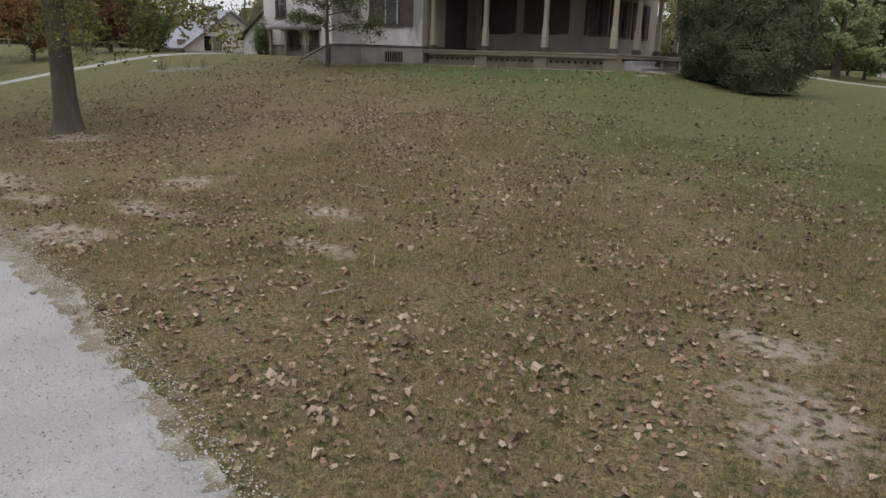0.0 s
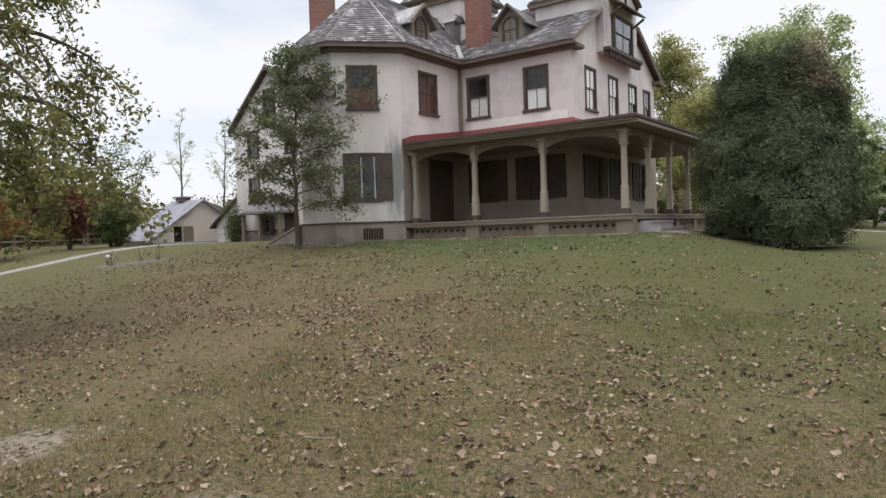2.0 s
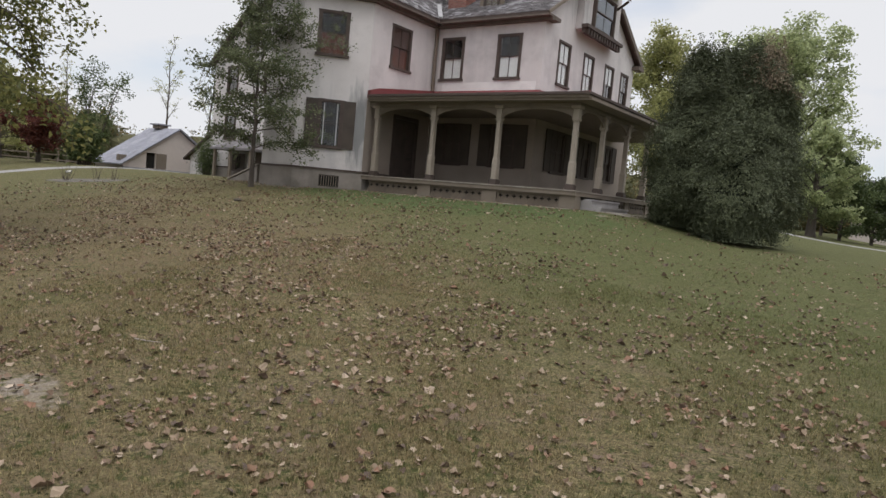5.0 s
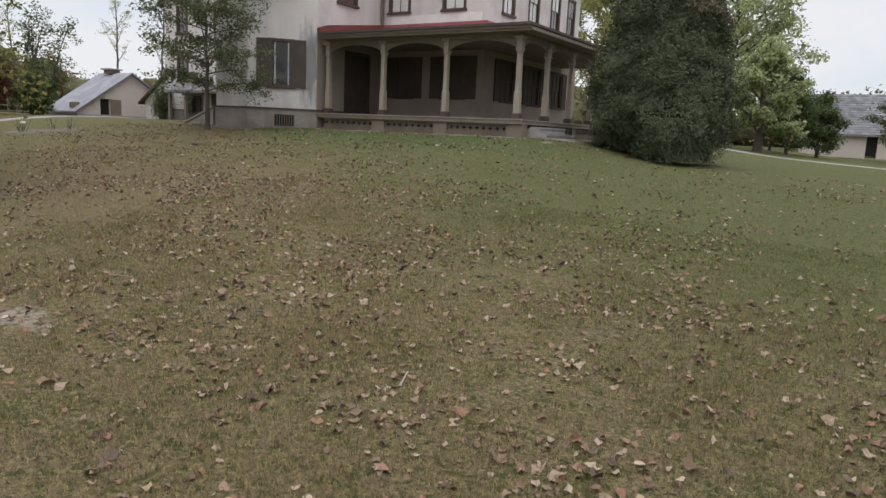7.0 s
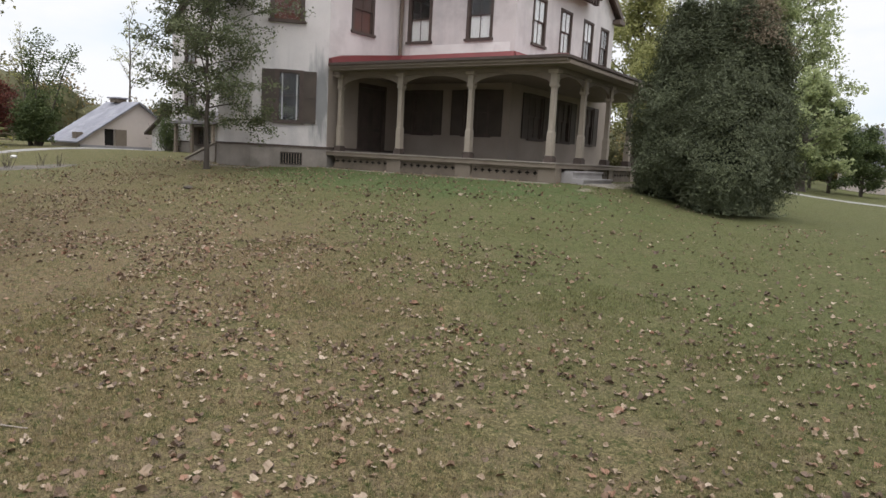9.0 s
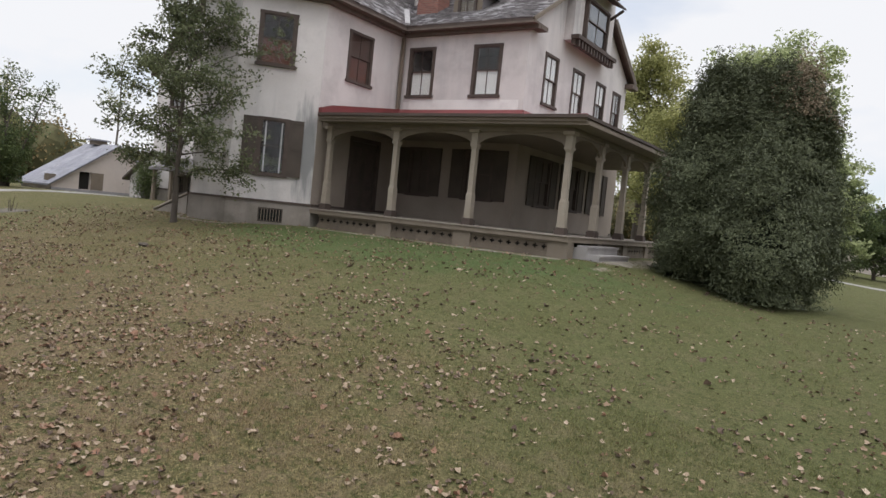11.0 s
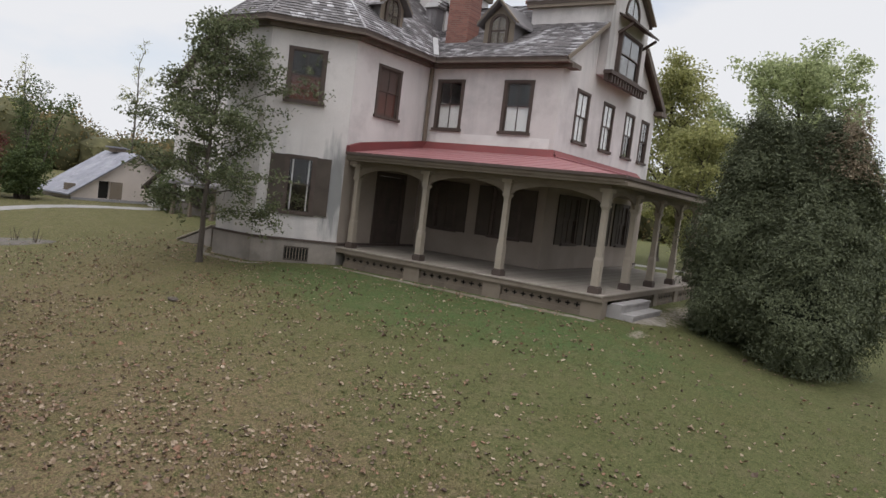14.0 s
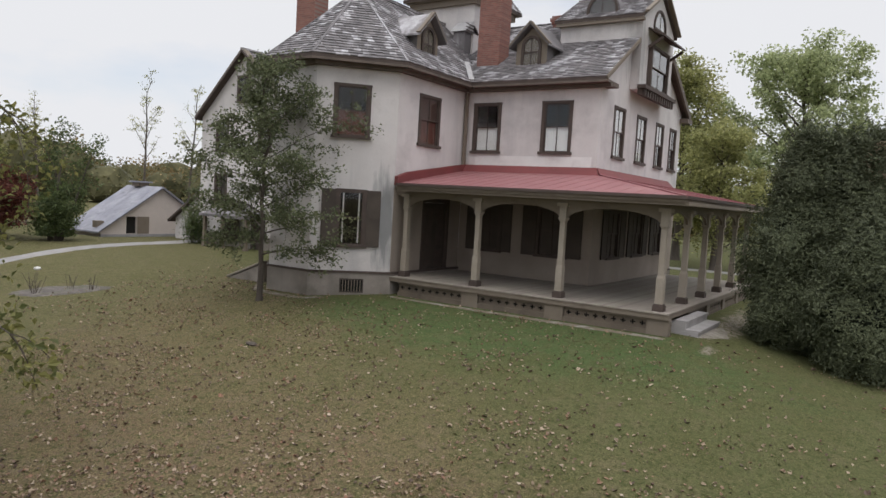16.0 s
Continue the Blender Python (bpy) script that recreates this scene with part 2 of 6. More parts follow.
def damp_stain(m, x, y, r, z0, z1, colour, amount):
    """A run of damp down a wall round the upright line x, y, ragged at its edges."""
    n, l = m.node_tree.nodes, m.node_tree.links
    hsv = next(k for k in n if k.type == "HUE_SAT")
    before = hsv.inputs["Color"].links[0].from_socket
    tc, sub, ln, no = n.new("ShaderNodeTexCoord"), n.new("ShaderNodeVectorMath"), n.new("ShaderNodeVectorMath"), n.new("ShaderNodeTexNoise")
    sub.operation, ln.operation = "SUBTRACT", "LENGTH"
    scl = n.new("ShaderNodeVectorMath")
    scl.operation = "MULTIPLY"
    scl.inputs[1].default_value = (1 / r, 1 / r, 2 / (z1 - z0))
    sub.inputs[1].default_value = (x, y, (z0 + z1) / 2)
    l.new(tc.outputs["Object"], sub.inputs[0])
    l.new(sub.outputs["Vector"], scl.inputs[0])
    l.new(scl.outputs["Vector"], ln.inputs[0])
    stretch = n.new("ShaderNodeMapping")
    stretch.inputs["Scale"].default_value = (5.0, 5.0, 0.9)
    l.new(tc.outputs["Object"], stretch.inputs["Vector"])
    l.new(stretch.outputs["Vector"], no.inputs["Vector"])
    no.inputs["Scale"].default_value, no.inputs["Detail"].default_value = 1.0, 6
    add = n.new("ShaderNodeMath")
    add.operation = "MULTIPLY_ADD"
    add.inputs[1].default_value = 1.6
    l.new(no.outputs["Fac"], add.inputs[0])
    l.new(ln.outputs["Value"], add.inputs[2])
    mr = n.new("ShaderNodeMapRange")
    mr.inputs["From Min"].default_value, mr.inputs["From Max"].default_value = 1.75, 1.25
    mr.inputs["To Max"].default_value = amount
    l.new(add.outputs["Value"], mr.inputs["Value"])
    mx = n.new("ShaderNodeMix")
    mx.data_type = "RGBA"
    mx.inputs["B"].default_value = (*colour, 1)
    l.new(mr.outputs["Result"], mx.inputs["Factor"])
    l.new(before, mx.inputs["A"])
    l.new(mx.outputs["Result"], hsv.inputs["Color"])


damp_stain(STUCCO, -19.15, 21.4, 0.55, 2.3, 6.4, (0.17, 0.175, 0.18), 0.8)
damp_stain(STUCCO, -18.95, 25.95, 0.3, 5.8, 9.6, (0.3, 0.28, 0.27), 0.6)
damp_stain(STUCCO, -13.05, 28.7, 0.8, 9.6, 12.8, (0.27, 0.26, 0.25), 0.6)

# ---- mesh helpers ----


def part(name, bm, material, parent=None, label=""):
    me = bpy.data.meshes.new(name)
    if isinstance(bm, tuple):
        me.from_pydata(bm[0], [], bm[1])
    else:
        bmesh.ops.recalc_face_normals(bm, faces=bm.faces)
        bm.to_mesh(me)
        bm.free()
    me.materials.append(material)
    ob = new(name, me)
    ob.parent = parent
    return tagged(ob, label)


def thing(name, label, category, at=(0, 0, 0), group="", kind=""):
    ob = new(name)
    ob.empty_display_size = 0.2
    ob.location = at
    return tagged(ob, label, category, group, kind)


def box(bm, x0, x1, y0, y1, z0, z1, m=None):
    vs = [bm.verts.new((x, y, z)) for x in (x0, x1) for y in (y0, y1) for z in (z0, z1)]
    if m is not None:
        for v in vs:
            v.co = m @ v.co
    for f in ((0, 1, 3, 2), (4, 6, 7, 5), (0, 4, 5, 1), (2, 3, 7, 6), (0, 2, 6, 4), (1, 5, 7, 3)):
        bm.faces.new([vs[i] for i in f])
    return vs


def boxes(*specs, m=None):
    bm = bmesh.new()
    for s in specs:
        box(bm, *s, m=m)
    return bm


def prism(bm, pts, offset):
    """A slab: polygon pts pushed along offset."""
    a = [bm.verts.new(p) for p in pts]
    b = [bm.verts.new(Vector(p) + Vector(offset)) for p in pts]
    bm.faces.new(a)
    bm.faces.new(b[::-1])
    for i in range(len(pts)):
        j = (i + 1) % len(pts)
        bm.faces.new((a[i], a[j], b[j], b[i]))


def facing(p0, p1):
    """Local frame of a wall seen from outside: u from p0 to p1, v inward, z up. Outside is to the right of p0 to p1."""
    d = Vector((p1[0] - p0[0], p1[1] - p0[1], 0))
    n = d.length
    d /= n
    inward = Vector((-d.y, d.x, 0))
    m = Matrix(((d.x, inward.x, 0, p0[0]), (d.y, inward.y, 0, p0[1]), (0, 0, 1, 0), (0, 0, 0, 1)))
    return m, n


def wall_mesh(p0, p1, z0, z1, holes, thick=0.3, trim_ends=0.006):
    """A wall from p0 to p1, one connected mesh, with rectangular holes (u0, u1, z0, z1) through it."""
    m, n = facing(p0, p1)
    us = sorted({trim_ends, n - trim_ends, *[h[0] for h in holes], *[h[1] for h in holes]})
    zs = sorted({z0, z1, *[h[2] for h in holes], *[h[3] for h in holes]})
    bm = bmesh.new()
    cache = {}

    def vert(i, j, side):
        if (i, j, side) not in cache:
            cache[i, j, side] = bm.verts.new(m @ Vector((us[i], thick * side, zs[j])))
        return cache[i, j, side]

    def solid(i, j):
        if not (0 <= i < len(us) - 1 and 0 <= j < len(zs) - 1):
            return False
        u, z = (us[i] + us[i + 1]) / 2, (zs[j] + zs[j + 1]) / 2
        return not any(h[0] < u < h[1] and h[2] < z < h[3] for h in holes)

    for i in range(len(us) - 1):
        for j in range(len(zs) - 1):
            if not solid(i, j):
                continue
            for side in (0, 1):
                bm.faces.new([vert(a, b, side) for a, b in ((i, j), (i + 1, j), (i + 1, j + 1), (i, j + 1))])
            for di, dj, e in ((-1, 0, ((i, j), (i, j + 1))), (1, 0, ((i + 1, j), (i + 1, j + 1))), (0, -1, ((i, j), (i + 1, j))), (0, 1, ((i, j + 1), (i + 1, j + 1)))):
                if not solid(i + di, j + dj):
                    (a, b), (c, d) = e
                    bm.faces.new([vert(a, b, 0), vert(c, d, 0), vert(c, d, 1), vert(a, b, 1)])
    return bm


def window(parent, p0, p1, u0, u1, z0, z1, lower=None, upper=None, shutters=False, split=True, bars=True, trim=BROWN, label="brown-painted sash window"):
    """A sash window set into a hole of the wall p0 to p1, with casing, sill, two sashes and panes."""
    m, _ = facing(p0, p1)
    w = u1 - u0
    fw = 0.11
    casing = bmesh.new()
    box(casing, u0 - 0.05, u0 + fw * 0.7, -0.03, 0.16, z0, z1, m=m)
    box(casing, u1 - fw * 0.7, u1 + 0.05, -0.03, 0.16, z0, z1, m=m)
    box(casing, u0 - 0.06, u1 + 0.06, -0.035, 0.16, z1 - fw * 0.7, z1 + fw * 0.2, m=m)
    win = part("window", casing, trim, parent, label)
    part("sill", boxes((u0 - 0.1, u1 + 0.1, -0.09, 0.16, z0 - 0.06, z0 + 0.04), m=m), trim, win)
    zm = (z0 + z1) / 2 + 0.02
    a, b = u0 + fw * 0.7, u1 - fw * 0.7
    for k, (za, zb, v) in enumerate(((z0 + 0.04, zm + 0.02, 0.045), (zm - 0.02, z1 - fw * 0.7, 0.005))):
        sash = bmesh.new()
        s = 0.038
        box(sash, a, a + s, v, v + 0.035, za, zb, m=m)
        box(sash, b - s, b, v, v + 0.035, za, zb, m=m)
        box(sash, a + s, b - s, v, v + 0.035, za, za + s, m=m)
        box(sash, a + s, b - s, v, v + 0.035, zb - s, zb, m=m)
        mid = (a + b) / 2
        if bars:
            box(sash, mid - 0.014, mid + 0.014, v + 0.004, v + 0.031, za + s, zb - s, m=m)
        sash_ob = part("sash", sash, trim, win)
        fill = (lower, upper)[k]
        for ua, ub in ((a + s, mid - 0.014), (mid + 0.014, b - s)) if fill is not SHUTTER else ():
            pane = part("pane", boxes((ua, ub, v + 0.014, v + 0.02, za + s, zb - s), m=m), GLASS, win)
            pane.visible_shadow = False
        # cloth or board behind the glass; near-black fills only paint room shade
        if fill is not None:
            part("blind", boxes((a, b, v + 0.037, v + 0.045, za, zb), m=m), fill, win, "backing behind the sash: drawn cloth, board or painted room shade")
    if shutters:
        for side in (0, 1):
            sw = w * 0.5
            s0 = u0 - fw * 0.3 - sw - 0.01 if side == 0 else u1 + fw * 0.3 + 0.01
            sh = bmesh.new()
            box(sh, s0, s0 + 0.07, -0.065, -0.02, z0 - 0.02, z1, m=m)
            box(sh, s0 + sw - 0.07, s0 + sw, -0.065, -0.02, z0 - 0.02, z1, m=m)
            for za, zb in ((z0 - 0.02, z0 + 0.08), (zm - 0.05, zm + 0.05), (z1 - 0.1, z1)):
                box(sh, s0 + 0.07, s0 + sw - 0.07, -0.065, -0.02, za, zb, m=m)
            shutter = part("shutter", sh, SHUTTER, win, "dark brown panelled shutter folded open")
            for za, zb in ((z0 + 0.08, zm - 0.05), (zm + 0.05, z1 - 0.1)):
                part("shutter_panel", boxes((s0 + 0.07, s0 + sw - 0.07, -0.05, -0.028, za, zb), m=m), SHUTTER, shutter)
    return win


SLOPE_Y = (-30, -5, 2, 6, 9, 12, 15, 18, 20, 23, 60)
SLOPE_Z = (-0.5, -0.42, -0.3, -0.02, 0.3, 0.68, 1.08, 1.52, 1.74, 1.85, 1.85)


PROFILE = [sum(float(np.interp(-40 + 0.1 * k + d, SLOPE_Y, SLOPE_Z)) for d in (-1.5, -0.75, 0, 0.75, 1.5)) / 5 for k in range(1100)]


def ground_z(x, y):
    """Height of the lawn: low by the drive, rising to a shelf on which the house stands."""
    i = min(max((y + 40) * 10, 0), len(PROFILE) - 2)
    k = int(i)
    h = PROFILE[k] + (PROFILE[k + 1] - PROFILE[k]) * (i - k)
    east = 1.0 - math.exp(-0.15 * max(0.0, x + 8.6))
    s = min(max((y - 2) / 16, 0), 1)
    h -= 1.15 * east * s * s * (3 - 2 * s)
    h -= 0.2 * math.exp(-((x + 4.4) / 3) ** 2 - ((y - 23.5) / 5) ** 2)
    h -= 0.3 * math.exp(-((x + 20) / 8) ** 2 - ((y - 4) / 7) ** 2)
    return h + 0.045 * noise.noise((x * 0.12, y * 0.12, 3.0)) + 0.012 * noise.noise((x * 0.9, y * 0.9, 7.0))


# ---- ground ----
def axis(lo, hi, near_lo, near_hi, step, far):
    a = list(np.arange(near_lo, near_hi + 0.01, step))
    s, x = step, near_lo
    left = []
    while x > lo:
        s *= far
        x -= s
        left.append(x)
    s, x = step, near_hi
    right = []
    while x < hi:
        s *= far
        x += s
        right.append(x)
    return left[::-1] + a + right


gx, gy = axis(-1500, 1500, -45, 20, 0.5, 1.25), axis(-600, 2500, -14, 45, 0.5, 1.25)
verts = [(x, y, ground_z(x, y)) for y in gy for x in gx]
nx = len(gx)
faces = [(j * nx + i, j * nx + i + 1, (j + 1) * nx + i + 1, (j + 1) * nx + i) for j in range(len(gy) - 1) for i in range(nx - 1)]
# bare sandy patches in the turf: x, y, half length along x, half length along y
BARE = ((1.45, 0.5, 0.6, 0.75), (1.0, 1.7, 0.55, 0.45), (-7.8, -0.4, 1.0, 0.6), (-10.4, 0.5, 0.9, 0.4), (-8.2, 1.2, 1.1, 0.45), (-9.6, 2.9, 0.8, 0.7), (-4.6, 1.4, 0.7, 0.3),
        (-5.7, 2.8, 0.7, 0.35), (-18.2, 4.9, 1.5, 0.9), (-8.15, 21.3, 0.22, 0.5), (-8.4, 26.5, 0.6, 3.5), (-13.8, 0.9, 2.4, 0.7))


def lawn_material(name, blades=False):
    """Turf that is lush before the porch, olive to the east and dry brown in the hollow by the big tree; blades take the same colours."""
    m = bpy.data.materials.new(name)
    m.use_nodes = True
    n, l = m.node_tree.nodes, m.node_tree.links
    tc = n.new("ShaderNodeTexCoord")

    def grain(scale, detail=6, rough=0.6):
        t = n.new("ShaderNodeTexNoise")
        t.inputs["Scale"].default_value, t.inputs["Detail"].default_value, t.inputs["Roughness"].default_value = scale, detail, rough
        l.new(tc.outputs["Object"], t.inputs["Vector"])
        return t.outputs["Fac"]

    def mix(fac, a, b):
        t = n.new("ShaderNodeMix")
        t.data_type = "RGBA"
        l.new(fac, t.inputs["Factor"])
        for key, v in (("A", a), ("B", b)):
            if isinstance(v, tuple):
                t.inputs[key].default_value = (*v, 1)
            else:
                l.new(v, t.inputs[key])
        return t.outputs["Result"]

    def step(v, lo, hi, top=1.0):
        t = n.new("ShaderNodeMapRange")
        t.interpolation_type = "SMOOTHSTEP"
        t.inputs["From Min"].default_value, t.inputs["From Max"].default_value, t.inputs["To Max"].default_value = lo, hi, top
        l.new(v, t.inputs["Value"])
        return t.outputs["Result"]

    def calc(op, a, b):
        t = n.new("ShaderNodeMath")
        t.operation = op
        for k, v in enumerate((a, b)):
            if isinstance(v, (int, float)):
                t.inputs[k].default_value = v
            else:
                l.new(v, t.inputs[k])
        return t.outputs["Value"]

    def away(x, y, rx, ry):
        """Distance from a place, in its own half lengths."""
        a, b, c = (n.new("ShaderNodeVectorMath") for _ in range(3))
        a.operation, b.operation, c.operation = "SUBTRACT", "MULTIPLY", "LENGTH"
        a.inputs[1].default_value, b.inputs[1].default_value = (x, y, 0), (1 / rx, 1 / ry, 0)
        l.new(tc.outputs["Object"], a.inputs[0])
        l.new(a.outputs["Vector"], b.inputs[0])
        l.new(b.outputs["Vector"], c.inputs[0])
        return c.outputs["Value"]

    sx = n.new("ShaderNodeSeparateXYZ")
    l.new(tc.outputs["Object"], sx.inputs["Vector"])
    broad, patchy, tuft = grain(0.3), grain(1.3), grain(9.0, 4)
    lush = calc("ADD", sx.outputs["Y"], calc("MULTIPLY", sx.outputs["X"], 0.5))
    lush = calc("ADD", lush, calc("ADD", calc("MULTIPLY", broad, 9.0), calc("MULTIPLY", patchy, 4.0)))
    west = step(calc("ADD", sx.outputs["X"], calc("MULTIPLY", broad, 6.0)), -18.0, -24.0, 0.65)
    green = calc("MAXIMUM", step(lush, 9.0, 19.0), west)
    thin = calc("SUBTRACT", 1.0, calc("MULTIPLY", green, 0.7))
    col = mix(green, (0.15, 0.116, 0.064), (0.094, 0.102, 0.042))
    # the dry hollow
    dry = calc("ADD", away(-13.0, 9.2, 7.0, 3.6), calc("MULTIPLY", patchy, 1.3))
    col = mix(step(dry, 1.9, 1.2, 0.6), col, (0.16, 0.108, 0.07))
    # the lush strip that the porch roof waters
    strip_ = calc("ADD", away(-13.6, 19.6, 7.2, 2.9), calc("MULTIPLY", patchy, 1.2))
    col = mix(step(strip_, 1.85, 1.2, 0.9), col, (0.058, 0.1, 0.034))
    col = mix(calc("MULTIPLY", step(grain(2.2), 0.46, 0.68), thin), col, (0.16, 0.122, 0.08))
    col = mix(calc("MULTIPLY", step(grain(0.9, 5), 0.5, 0.66), 0.55), col, (0.085, 0.088, 0.034))
    col = mix(step(tuft, 0.48, 0.66), col, (0.062, 0.07, 0.025))
    col = mix(calc("MULTIPLY", step(grain(22.0, 3), 0.48, 0.64), thin), col, (0.215, 0.178, 0.092))
    col = mix(step(grain(38.0, 3), 0.54, 0.66), col, (0.048, 0.046, 0.02))
    bare = away(*BARE[0])
    for spot in BARE[1:]:
        bare = calc("MINIMUM", bare, away(*spot))
    ragged = calc("ADD", bare, calc("MULTIPLY", grain(2.0, 8, 0.72), 3.4))
    col = mix(calc("MULTIPLY", step(ragged, 2.75, 2.05, 0.85), step(tuft, 0.66, 0.44)), col, (0.3, 0.255, 0.212))
    fine = grain(60, 5, 0.7)
    hsv = n.new("ShaderNodeHueSaturation")
    l.new(col, hsv.inputs["Color"])
    bs = n["Principled BSDF"]
    if blades:
        geo = n.new("ShaderNodeNewGeometry")
        l.new(calc("ADD", calc("MULTIPLY", geo.outputs["Random Per Island"], 1.2), 0.95), hsv.inputs["Value"])
        tr, mx = n.new("ShaderNodeBsdfTranslucent"), n.new("ShaderNodeMixShader")
        mx.inputs["Fac"].default_value = 0.3
        l.new(hsv.outputs["Color"], tr.inputs["Color"])
        l.new(bs.outputs["BSDF"], mx.inputs[1])
        l.new(tr.outputs["BSDF"], mx.inputs[2])
        l.new(mx.outputs["Shader"], n["Material Output"].inputs["Surface"])
    else:
        l.new(calc("ADD", calc("MULTIPLY", fine, 1.5), 0.25), hsv.inputs["Value"])
        bp = n.new("ShaderNodeBump")
        bp.inputs["Strength"].default_value, bp.inputs["Distance"].default_value = 0.9, 0.03
        l.new(fine, bp.inputs["Height"])
        l.new(bp.outputs["Normal"], bs.inputs["Normal"])
    l.new(hsv.outputs["Color"], bs.inputs["Base Color"])
    bs.inputs["Roughness"].default_value, bs.inputs["Specular IOR Level"].default_value = 0.95, 0.1
    return m


LAWN = lawn_material("lawn")
ground = part("ground", (verts, faces), LAWN)
tagged(ground, "mown lawn with bare sandy patches, sloping up to the house", "lawn", kind="structure")
for p in ground.data.polygons:
    p.use_smooth = True

# ---- house ----
house = thing("house", "pale stucco Victorian house with slate roofs and brick chimneys", "house", (-18, 30, 1.6))


def under(root):
    """A maker of parts that are built in world places and then hung under root."""
    back = Matrix.Translation(-root.location)

    def make(name, bm, material, parent=None, label=""):
        ob = part(name, bm, material, parent or root, label)
        if parent is None:
            ob.matrix_parent_inverse = back
        return ob
    return make


hpart = under(house)
ZB, ZP, ZE = 1.2, 2.55, 9.75
C1, C2, C3, C4, C5 = (-18.95, 21.62), (-20.87, 19.6), (-22.8, 19.6), (-24.7, 21.6), (-24.7, 28.6)
IN, SE, NE = (-18.95, 25.95), (-13.4, 25.95), (-13.4, 36.1)
L0, L1, L2 = (-31.4, 28.6), (-38.6, 28.6), (-38.6, 40.0)
zw0, zw1 = 7.12, 8.98
RUSSET = mat("dim_russet_blind", (0.1, 0.055, 0.043), (0.07, 0.04, 0.032), 2, 0.85)
BLIND = mat("white_blind", (0.84, 0.83, 0.81), (0.76, 0.75, 0.73), 2, 0.8, bump=0.05)
walls = [
    # wall from, to, windows as (u0, u1, z0, z1, lower fill, upper fill, shutters, pane bars)
    (C2, C1, [(0.63, 1.8, zw0, 8.87, BOARD, None, 0, 1), (0.86, 1.82, 3.42, 5.34, None, None, 1, 0)]),
    (C1, IN, [(1.25, 2.5, zw0, 8.9, BOARD, RUSSET, 0, 1)]),
    (IN, SE, [(0.43, 1.56, zw0, zw1, BLIND, None, 0, 1), (3.36, 4.48, zw0, zw1, BLIND, None, 0, 1), (0.9, 1.85, 3.35, 5.15, SHUTTER, SHUTTER, 1, 1), (3.45, 4.6, 3.35, 5.15, SHUTTER, SHUTTER, 1, 1)]),
    # white blinds on this side also stand in for sky reflected in the panes
    (SE, NE, [(1.4, 2.5, zw0, zw1, BLIND, BLIND, 0, 1), (3.97, 5.05, zw0, zw1, BLIND, BLIND, 0, 1), (6.45, 7.5, zw0, zw1, None, BLIND, 0, 1), (8.5, 9.45, zw0, zw1, None, None, 0, 1), (1.6, 2.8, 3.35, 5.15, SHUTTER, SHUTTER, 1, 1), (4.4, 5.6, 3.35, 5.15, SHUTTER, SHUTTER, 1, 1), (7.2, 8.3, 3.35, 5.15, SHUTTER, SHUTTER, 1, 1)]),
    (C3, C2, []), (C4, C3, [(0.8, 1.8, zw0, zw1, None, None, 0, 1)]), (C5, C4, []), (L0, C5, []),
    (L1, L0, [(1.3, 2.3, 7.2, 8.9, None, None, 0, 1), (1.3, 2.3, 4.3, 5.9, None, None, 0, 1), (4.8, 5.8, 7.2, 8.9, None, None, 0, 1)]), (L2, L1, []),
    ((-31.4, 36.1), L0, []), (NE, (-31.4, 36.1), []),
]
DOOR = (C1, IN, 1.75, 3.5)
for p0, p1, wins in walls:
    holes = [w[:4] for w in wins]
    top = 9.3 if p0 in (L1, L2, L0) else ZE
    if p0 == C1:
        holes = holes + [(DOOR[2], DOOR[3], ZP, 5.2)]
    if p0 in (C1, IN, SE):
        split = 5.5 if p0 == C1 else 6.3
        hpart("wall", wall_mesh(p0, p1, 2.3, split, [h for h in holes if h[2] < 6]), SHADED_TAN, label="tan rendered wall under the porch, roof shade in its colour")
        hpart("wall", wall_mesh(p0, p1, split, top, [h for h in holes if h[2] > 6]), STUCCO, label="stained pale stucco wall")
    else:
        hpart("wall", wall_mesh(p0, p1, ZP, top, holes), STUCCO, label="stained pale stucco wall")
    m, n = facing(p0, p1)
    if p0 not in (IN, SE):
        hpart("plinth", boxes((-0.02, n + 0.02, -0.05, 0.3, ZB, ZP - 0.06), m=m), STUCCO_LOW, label="grey stained render plinth")
        hpart("water_table", boxes((-0.03, n + 0.03, -0.085, 0.28, ZP - 0.06, ZP + 0.015), m=m), BROWN)
    for u0, u1, z0, z1, lo, up, sh, bars in wins:
        w = window(house, p0, p1, u0, u1, z0, z1, lo, up, bool(sh), bars=bool(bars), label="dark brown sash window with open panelled shutters" if sh else "dark brown sash window")
        w.matrix_parent_inverse = Matrix.Translation(-house.location)
        if p0 == C2 and sh:
            mm, _ = facing(p0, p1)
            for uu in (u0 + 0.2, u1 - 0.22):
                part("curtain_edge", boxes((uu, uu + 0.05, 0.15, 0.19, z0 + 0.1, z1 - 0.12), m=mm), WHITE, w, "narrow white curtain edge")

hpart("repair_band", boxes((-18.4, -13.6, 25.935, 25.956, 6.55, 6.98)), mat("fresh_render", (0.74, 0.72, 0.7), (0.62, 0.595, 0.58), 1.6, 0.92, bump=0.2, stain=(0.5, 0.46, 0.45), stain_scale=1.4, stain_amount=0.7), label="paler patched band of stucco above the porch roof")

